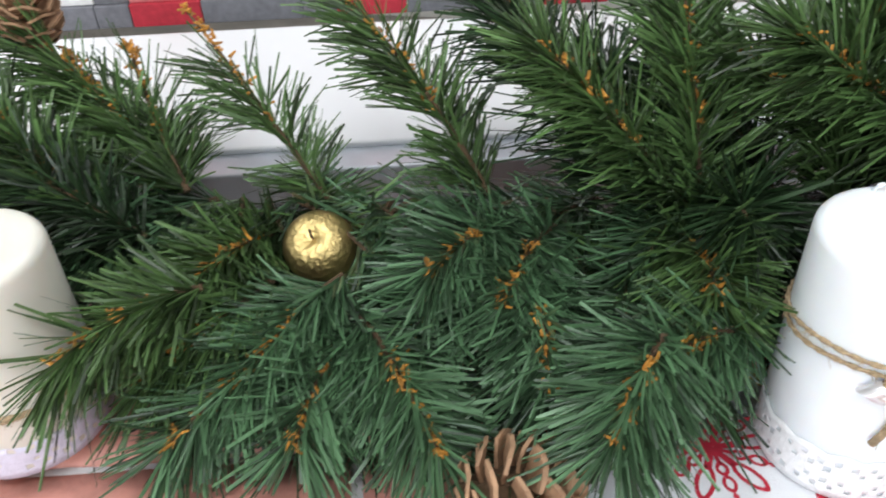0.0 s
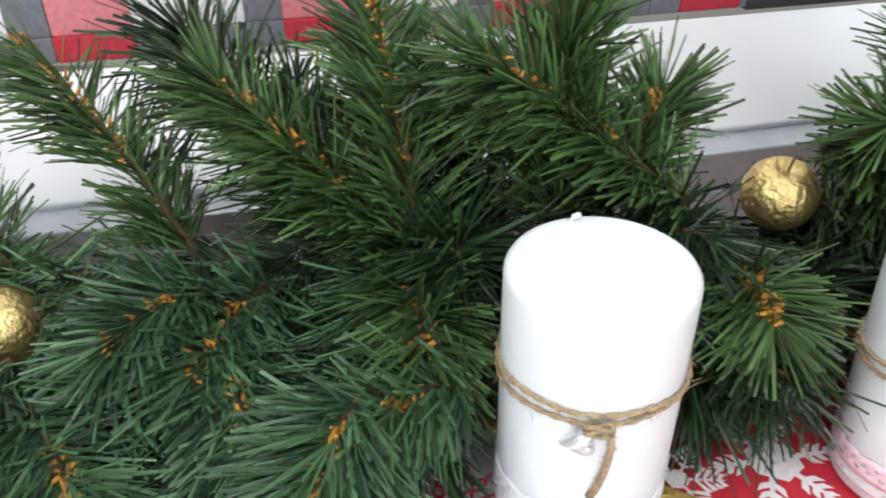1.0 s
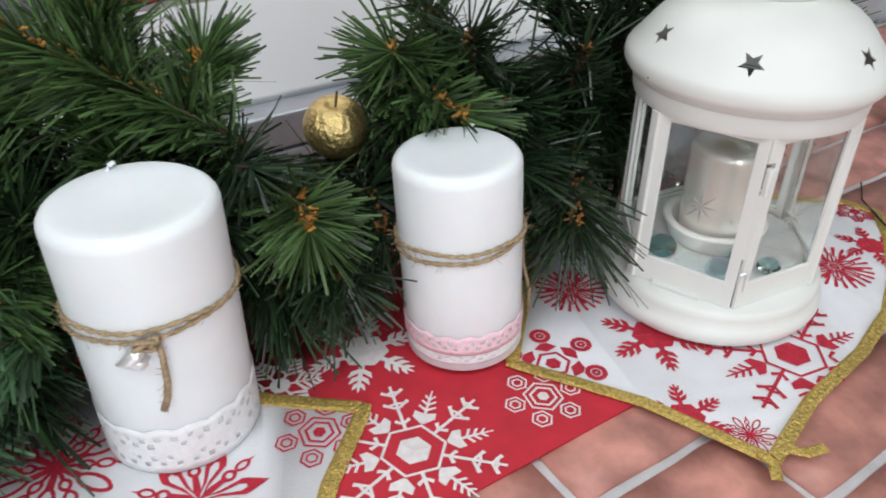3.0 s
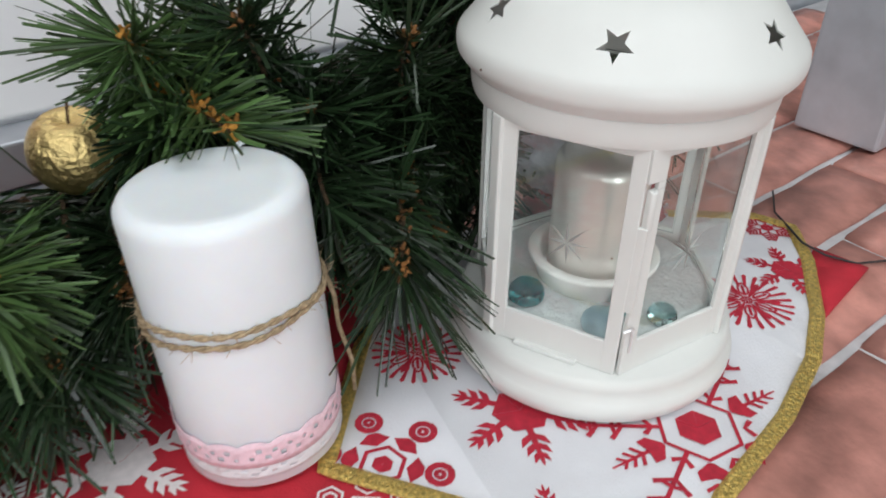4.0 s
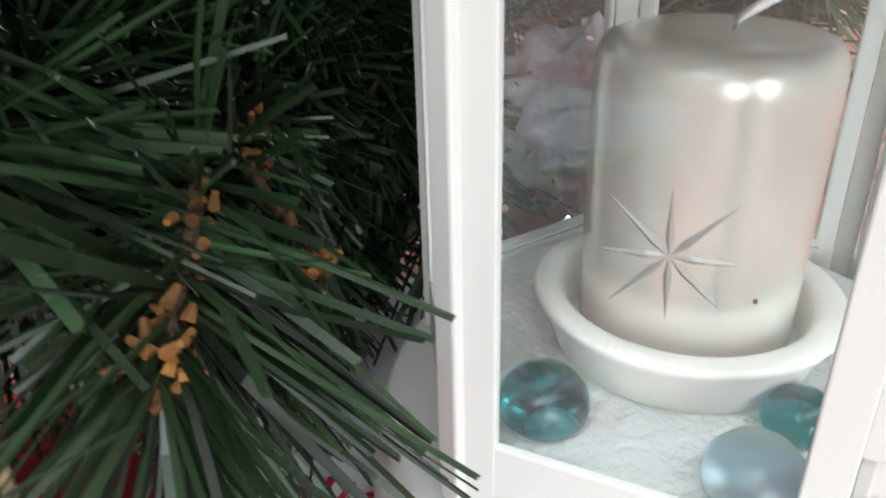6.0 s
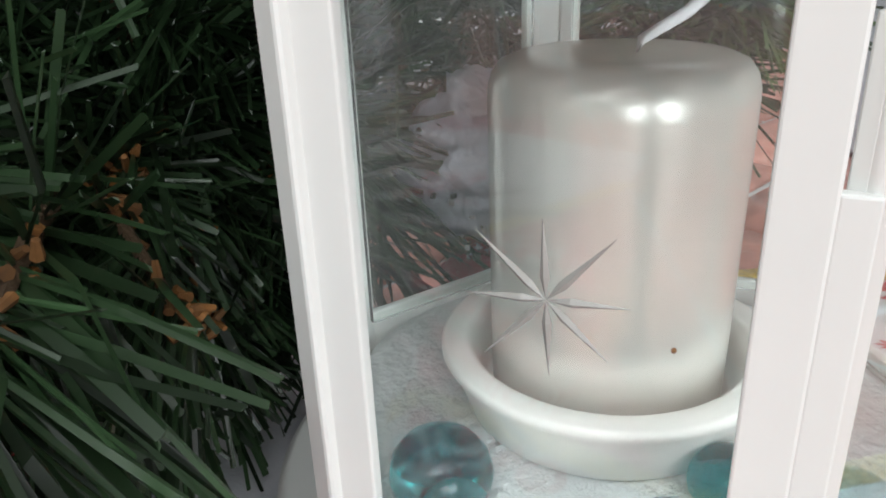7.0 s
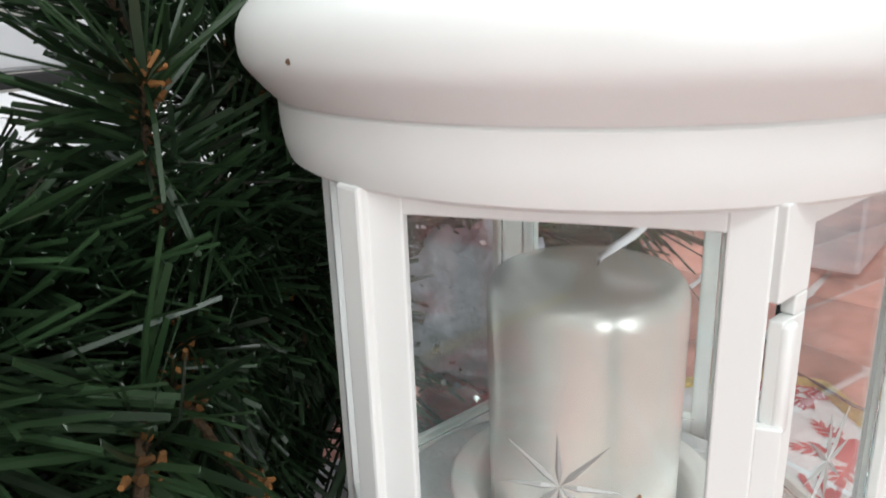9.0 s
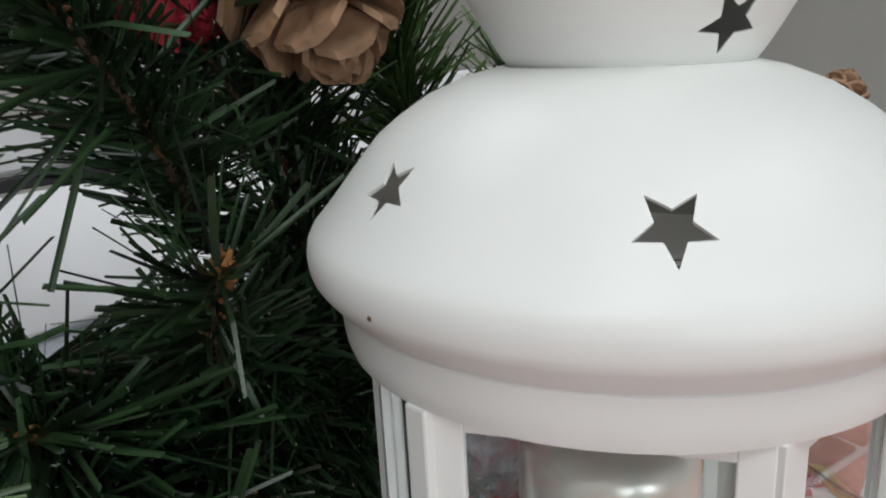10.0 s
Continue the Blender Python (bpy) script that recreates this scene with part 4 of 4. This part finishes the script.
# upper twigs
group([
    ((-0.266, 0.314, 0.150), (-0.184, 0.267, 0.090)),
    ((-0.277, 0.246, 0.150), (-0.206, 0.234, 0.080)),
    ((-0.251, 0.225, 0.120), (-0.180, 0.227, 0.080), {"kind": "d"}),
    ((-0.230, 0.329, 0.150), (-0.170, 0.263, 0.090)),
    ((-0.272, 0.299, 0.170), (-0.181, 0.277, 0.080)),
    ((-0.196, 0.349, 0.170), (-0.089, 0.285, 0.080)),
    ((-0.084, 0.348, 0.180), (0.010, 0.290, 0.090)),
    ((0.010, 0.335, 0.190), (0.082, 0.300, 0.095), {"kind": "d"}),
    ((0.104, 0.336, 0.205), (0.129, 0.285, 0.090)),
    ((0.160, 0.300, 0.190), (0.262, 0.304, 0.115)),
    ((0.130, 0.330, 0.170), (0.230, 0.325, 0.100)),
    ((0.040, 0.290, 0.180), (0.120, 0.290, 0.095)),
    ((0.190, 0.350, 0.165), (0.240, 0.340, 0.095), {"kind": "d"}),
    ((0.110, 0.345, 0.150), (0.170, 0.320, 0.090), {"kind": "d"}),
    ((0.060, 0.330, 0.160), (0.110, 0.300, 0.085), {"kind": "d"}),
    ((0.200, 0.330, 0.200), (0.200, 0.300, 0.095)),
    ((0.248, 0.335, 0.160), (0.222, 0.314, 0.108), {"kind": "g", "count": 600, "length": 0.036}),
    ((0.150, 0.262, 0.105), (0.150, 0.310, 0.085), {"kind": "d", "buds": False}),
], 40)
# behind the candles; "d" twigs carry the shade there in their needle colour
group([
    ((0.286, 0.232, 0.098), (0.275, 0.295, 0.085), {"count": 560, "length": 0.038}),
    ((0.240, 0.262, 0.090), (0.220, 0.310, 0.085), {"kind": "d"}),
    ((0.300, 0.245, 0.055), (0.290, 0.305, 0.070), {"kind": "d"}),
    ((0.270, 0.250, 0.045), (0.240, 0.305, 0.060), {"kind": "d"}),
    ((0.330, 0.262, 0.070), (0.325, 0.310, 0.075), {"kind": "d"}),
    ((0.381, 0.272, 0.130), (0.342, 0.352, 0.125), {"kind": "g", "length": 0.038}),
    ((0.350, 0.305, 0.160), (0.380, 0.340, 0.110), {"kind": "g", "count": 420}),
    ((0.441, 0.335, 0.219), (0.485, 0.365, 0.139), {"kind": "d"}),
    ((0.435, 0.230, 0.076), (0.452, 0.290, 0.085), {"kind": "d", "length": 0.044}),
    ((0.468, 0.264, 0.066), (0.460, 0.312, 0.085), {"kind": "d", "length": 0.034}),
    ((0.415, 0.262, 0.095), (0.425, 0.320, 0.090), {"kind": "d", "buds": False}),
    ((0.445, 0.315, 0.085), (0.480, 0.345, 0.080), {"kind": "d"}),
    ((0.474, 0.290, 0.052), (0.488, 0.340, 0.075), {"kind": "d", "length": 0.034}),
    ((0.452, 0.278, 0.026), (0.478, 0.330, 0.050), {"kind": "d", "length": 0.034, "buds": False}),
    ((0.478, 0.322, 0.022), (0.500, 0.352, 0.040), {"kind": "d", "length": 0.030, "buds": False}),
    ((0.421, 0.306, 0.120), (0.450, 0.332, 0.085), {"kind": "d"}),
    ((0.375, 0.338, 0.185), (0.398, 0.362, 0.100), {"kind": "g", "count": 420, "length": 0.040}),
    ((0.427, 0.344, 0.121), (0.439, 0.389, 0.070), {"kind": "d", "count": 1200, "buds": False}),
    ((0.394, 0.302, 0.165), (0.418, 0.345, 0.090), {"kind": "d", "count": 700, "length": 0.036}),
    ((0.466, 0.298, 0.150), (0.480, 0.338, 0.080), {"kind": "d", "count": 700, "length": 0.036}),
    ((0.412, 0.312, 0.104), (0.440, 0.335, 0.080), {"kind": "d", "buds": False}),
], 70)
# behind the lantern, mostly with needles darkened to stand for shade
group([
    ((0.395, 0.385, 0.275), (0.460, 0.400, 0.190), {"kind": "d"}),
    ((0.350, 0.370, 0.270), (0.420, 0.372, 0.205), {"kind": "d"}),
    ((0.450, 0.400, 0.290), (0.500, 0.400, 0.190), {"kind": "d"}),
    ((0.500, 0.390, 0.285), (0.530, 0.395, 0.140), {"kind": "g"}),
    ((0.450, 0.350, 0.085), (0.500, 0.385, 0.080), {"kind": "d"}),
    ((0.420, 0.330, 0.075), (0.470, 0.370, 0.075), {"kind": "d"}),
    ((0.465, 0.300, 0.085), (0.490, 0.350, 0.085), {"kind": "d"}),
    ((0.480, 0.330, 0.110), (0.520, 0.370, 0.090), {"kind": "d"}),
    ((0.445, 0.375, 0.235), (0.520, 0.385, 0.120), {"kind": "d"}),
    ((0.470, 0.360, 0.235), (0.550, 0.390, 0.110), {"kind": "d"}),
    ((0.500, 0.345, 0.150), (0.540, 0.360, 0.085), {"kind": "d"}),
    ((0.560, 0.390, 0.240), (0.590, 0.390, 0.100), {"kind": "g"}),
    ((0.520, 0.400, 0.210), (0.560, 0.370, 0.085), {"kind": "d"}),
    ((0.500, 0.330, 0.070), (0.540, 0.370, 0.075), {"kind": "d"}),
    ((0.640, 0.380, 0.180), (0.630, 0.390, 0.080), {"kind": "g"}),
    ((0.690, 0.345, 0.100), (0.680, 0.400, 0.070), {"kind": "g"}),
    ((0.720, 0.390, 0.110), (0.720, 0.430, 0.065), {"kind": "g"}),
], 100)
# dense inner twigs all along the core, many in the shade-darkened green
fill = random.Random(5)
for i in range(62):
    f = i / 61
    x = -0.27 + 0.95 * f
    y = 0.264 + 0.145 * f + 0.02 * f * f
    out = fill.uniform(-2.6, -0.5)
    ln = fill.uniform(0.05, 0.085)
    up = (-0.045, -0.01, 0.05 if 0.2 < x < 0.36 or x > 0.48 else -0.03)[i % 3] + fill.uniform(-0.01, 0.01)
    tip = (x + ln * math.cos(out), y + ln * math.sin(out), max(0.02, 0.075 + up))
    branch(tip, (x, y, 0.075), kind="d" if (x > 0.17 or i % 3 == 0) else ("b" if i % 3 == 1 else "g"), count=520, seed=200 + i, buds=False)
bm = bmesh.new()
o = garland.matrix_basis.translation
tube_into(bm, [Vector(p) - o for p in ((-0.30, 0.262, 0.045), (-0.18, 0.275, 0.045), (-0.05, 0.285, 0.045), (0.08, 0.295, 0.045), (0.2, 0.308, 0.045), (0.33, 0.33, 0.045), (0.46, 0.355, 0.045), (0.58, 0.385, 0.045), (0.72, 0.425, 0.045))], 0.004, 8)
part("core_wire", bm, M_STEM, garland)


# ---- gold apples ----
def apple(x, y, z, r, turn):
    a = thing("gold_apple", "small gold foil apple ornament hung on the garland", "ornament", "gold apples", at=(x, y, z))
    prof = []
    for i in range(25):
        th = math.pi * i / 24
        rr = r * (1 + 0.10 * math.cos(th) - 0.30 * math.exp(-(th / 0.35) ** 2) - 0.12 * math.exp(-((math.pi - th) / 0.3) ** 2))
        prof.append((rr * math.sin(th) if 0 < i < 24 else 0, rr * math.cos(th)))
    bm = lathe(prof[::-1], 40)
    for v in bm.verts:
        v.co *= 1 + 0.012 * noise.noise(v.co * 160)
    bmesh.ops.transform(bm, matrix=Matrix.Rotation(radians(turn), 4, "X"), verts=bm.verts)
    part("fruit", bm, M_GOLD_FOIL, a, "", True)
    bm = bmesh.new()
    tube_into(bm, [(0, 0, r * 0.55), (0.0006, 0, r * 0.9), (0.002, 0.001, r * 1.3)], 0.0008, 6)
    bmesh.ops.transform(bm, matrix=Matrix.Rotation(radians(turn), 4, "X"), verts=bm.verts)
    part("stalk", bm, M_STEM, a)


rng = random.Random(3)
bm = bmesh.new()
for k in range(5):
    a = k * 1.256
    pts = [Vector((0, 0, 0)), Vector((0.010 * math.cos(a), 0.006 * math.sin(a), 0.004)), Vector((0.017 * math.cos(a + 0.3), 0.010 * math.sin(a + 0.3), 0.001)), Vector((0.008 * math.cos(a + 0.6), 0.006 * math.sin(a + 0.6), -0.003)), Vector((0, 0, 0))]
    rows = [[bm.verts.new(p + Vector((0, 0, w + 0.002 * math.sin(a * 3)))) for w in (-0.007, 0, 0.007)] for p in pts]
    for r0, r1 in zip(rows, rows[1:]):
        for j in (0, 1):
            bm.faces.new((r0[j], r0[j + 1], r1[j + 1], r1[j]))
bmesh.ops.solidify(bm, geom=bm.faces[:], thickness=0.001)
bow = part("red_bow", bm, M_PLAID_RED, None, "", True)
bow.location = (0.481, 0.352, 0.213)
tagged(bow, "small red cloth bow tied in the garland", "bow")
apple(-0.0885, 0.263, 0.058, 0.0222, 35)
apple(0.319, 0.336, 0.103, 0.0202, 10)


# ---- pine cones ----
def cone(at, axis, size, seed, label):
    c = thing("pine_cone", label, "pine cone", "pine cones", at=at)
    rng = random.Random(seed)
    q = Vector(axis).to_track_quat("Z", "Y").to_matrix().to_4x4()
    bm = lathe([(0, -size * 0.5), (size * 0.16, -size * 0.4), (size * 0.2, 0), (size * 0.1, size * 0.4), (0, size * 0.5)], 12)
    bmesh.ops.transform(bm, matrix=q, verts=bm.verts)
    part("core", bm, M_STEM, c)
    for i in range(44):
        f = i / 43
        zc = size * (-0.42 + 0.9 * f)
        r = size * (0.46 * math.sin(math.pi * (0.16 + 0.78 * f)) + 0.03)
        w = r * 0.36 + size * 0.05
        bm = bmesh.new()
        pts = [(0.1, 0.25, 0.10), (0.55, 0.55, 0.09), (0.85, 1.0, 0.10), (1.0, 0.55, 0.12)]
        grid = []
        for d, wd, th in pts:
            grid.append([bm.verts.new((d * r, s * w * wd, (d * d) * size * 0.16 + k * th * size * 0.35 + (0.02 * size if s == 0 else 0))) for k in (0, 1) for s in (-1, 0, 1)])
        for a, b in zip(grid, grid[1:]):
            for x, y in ((0, 1), (1, 2), (2, 5), (5, 4), (4, 3), (3, 0)):
                bm.faces.new((a[x], a[y], b[y], b[x]))
        for a, rev in ((grid[0], False), (grid[-1], True)):
            bm.faces.new((a[0], a[1], a[4], a[3]))
            bm.faces.new((a[1], a[2], a[5], a[4]))
        bmesh.ops.recalc_face_normals(bm, faces=bm.faces)
        bmesh.ops.transform(bm, matrix=q @ Matrix.Translation((0, 0, zc)) @ Matrix.Rotation(i * 2.399 + rng.uniform(-0.1, 0.1), 4, "Z") @ Matrix.Rotation(radians(20 - 60 * f), 4, "Y"), verts=bm.verts)
        part("scale", bm, M_CONE, c)


cone((0.046, 0.138, 0.024), (0.85, 0.1, 0.35), 0.056, 1, "brown pine cone lying in front of the garland")
cone((-0.272, 0.300, 0.178), (0.3, -0.2, 0.9), 0.04, 2, "brown pine cone among the garland twigs")
cone((0.5126, 0.3417, 0.230), (0.2, -0.4, -0.8), 0.062, 3, "large brown pine cone hanging in the garland")

bm = bmesh.new()
box_into(bm, pose(0.903, 0.392, 0.056, 0, 0, 16), 0.09, 0.07, 0.115, 0.003)
tagged(part("grey_box", bm, M_GREY, None, "", False), "small dull grey box standing on the brick", "box")
cone((0.903, 0.392, 0.136), (0.2, -0.3, 0.9), 0.047, 4, "brown pine cone standing on a grey box")

# ---- small things on the shelf ----
bm = bmesh.new()
tube_into(bm, [(0.752, 0.330, -0.0015), (0.730, 0.305, -0.0005), (0.719, 0.282, 0.003), (0.7125, 0.264, 0.0035), (0.717, 0.249, 0.002), (0.732, 0.238, -0.001), (0.765, 0.231, -0.0015)], 0.0007, 6)
tagged(part("black_wire", bm, M_DARK, None, "", True), "thin black wire lying on the brick", "wire")

# ---- bricks of the shelf ----
brick_meshes = []
for kind in range(8):
    bm = bmesh.new()
    L, W, top = 0.1915, 0.0535, 0.006
    nx, ny = 10, 3
    grid = []
    for j in range(ny + 1):
        row = []
        for i in range(nx + 1):
            edge = i in (0, nx) or j in (0, ny)
            n = noise.noise(Vector((i * 0.9 + kind * 13, j * 1.3, kind * 3.1)))
            m2 = noise.noise(Vector((i * 0.5 + kind * 5, j * 0.8 + 9, 2.0)))
            row.append(bm.verts.new((-L / 2 + L * i / nx + 0.0018 * n, -W / 2 + W * j / ny + 0.0018 * m2, top - (0.0022 if edge else 0) + 0.0006 * n)))
        grid.append(row)
    for j in range(ny):
        for i in range(nx):
            bm.faces.new((grid[j][i], grid[j][i + 1], grid[j + 1][i + 1], grid[j + 1][i]))
    rim = [grid[0][i] for i in range(nx + 1)] + [grid[j][nx] for j in range(1, ny + 1)] + [grid[ny][i] for i in range(nx - 1, -1, -1)] + [grid[j][0] for j in range(ny - 1, 0, -1)]
    low = [bm.verts.new((v.co.x * 1.004, v.co.y * 1.01, 0)) for v in rim]
    for i in range(len(rim)):
        j = (i + 1) % len(rim)
        bm.faces.new((rim[i], low[i], low[j], rim[j]))
    bmesh.ops.recalc_face_normals(bm, faces=bm.faces)
    brick_meshes.append(mesh_of("brick", bm, M_BRICK, True))
rng = random.Random(12)
for row in range(12):
    v = -0.037 - 0.06 * row
    for i in range(10):
        u = -0.69 + 0.198 * i + (0.099 if row % 2 else 0)
        b = new("brick", brick_meshes[rng.randrange(8)])
        b.parent = shelf
        b.matrix_basis = SHELF @ pose(u, v, -0.009, 0, 0, rng.choice((0, 180)) + rng.uniform(-0.5, 0.5))
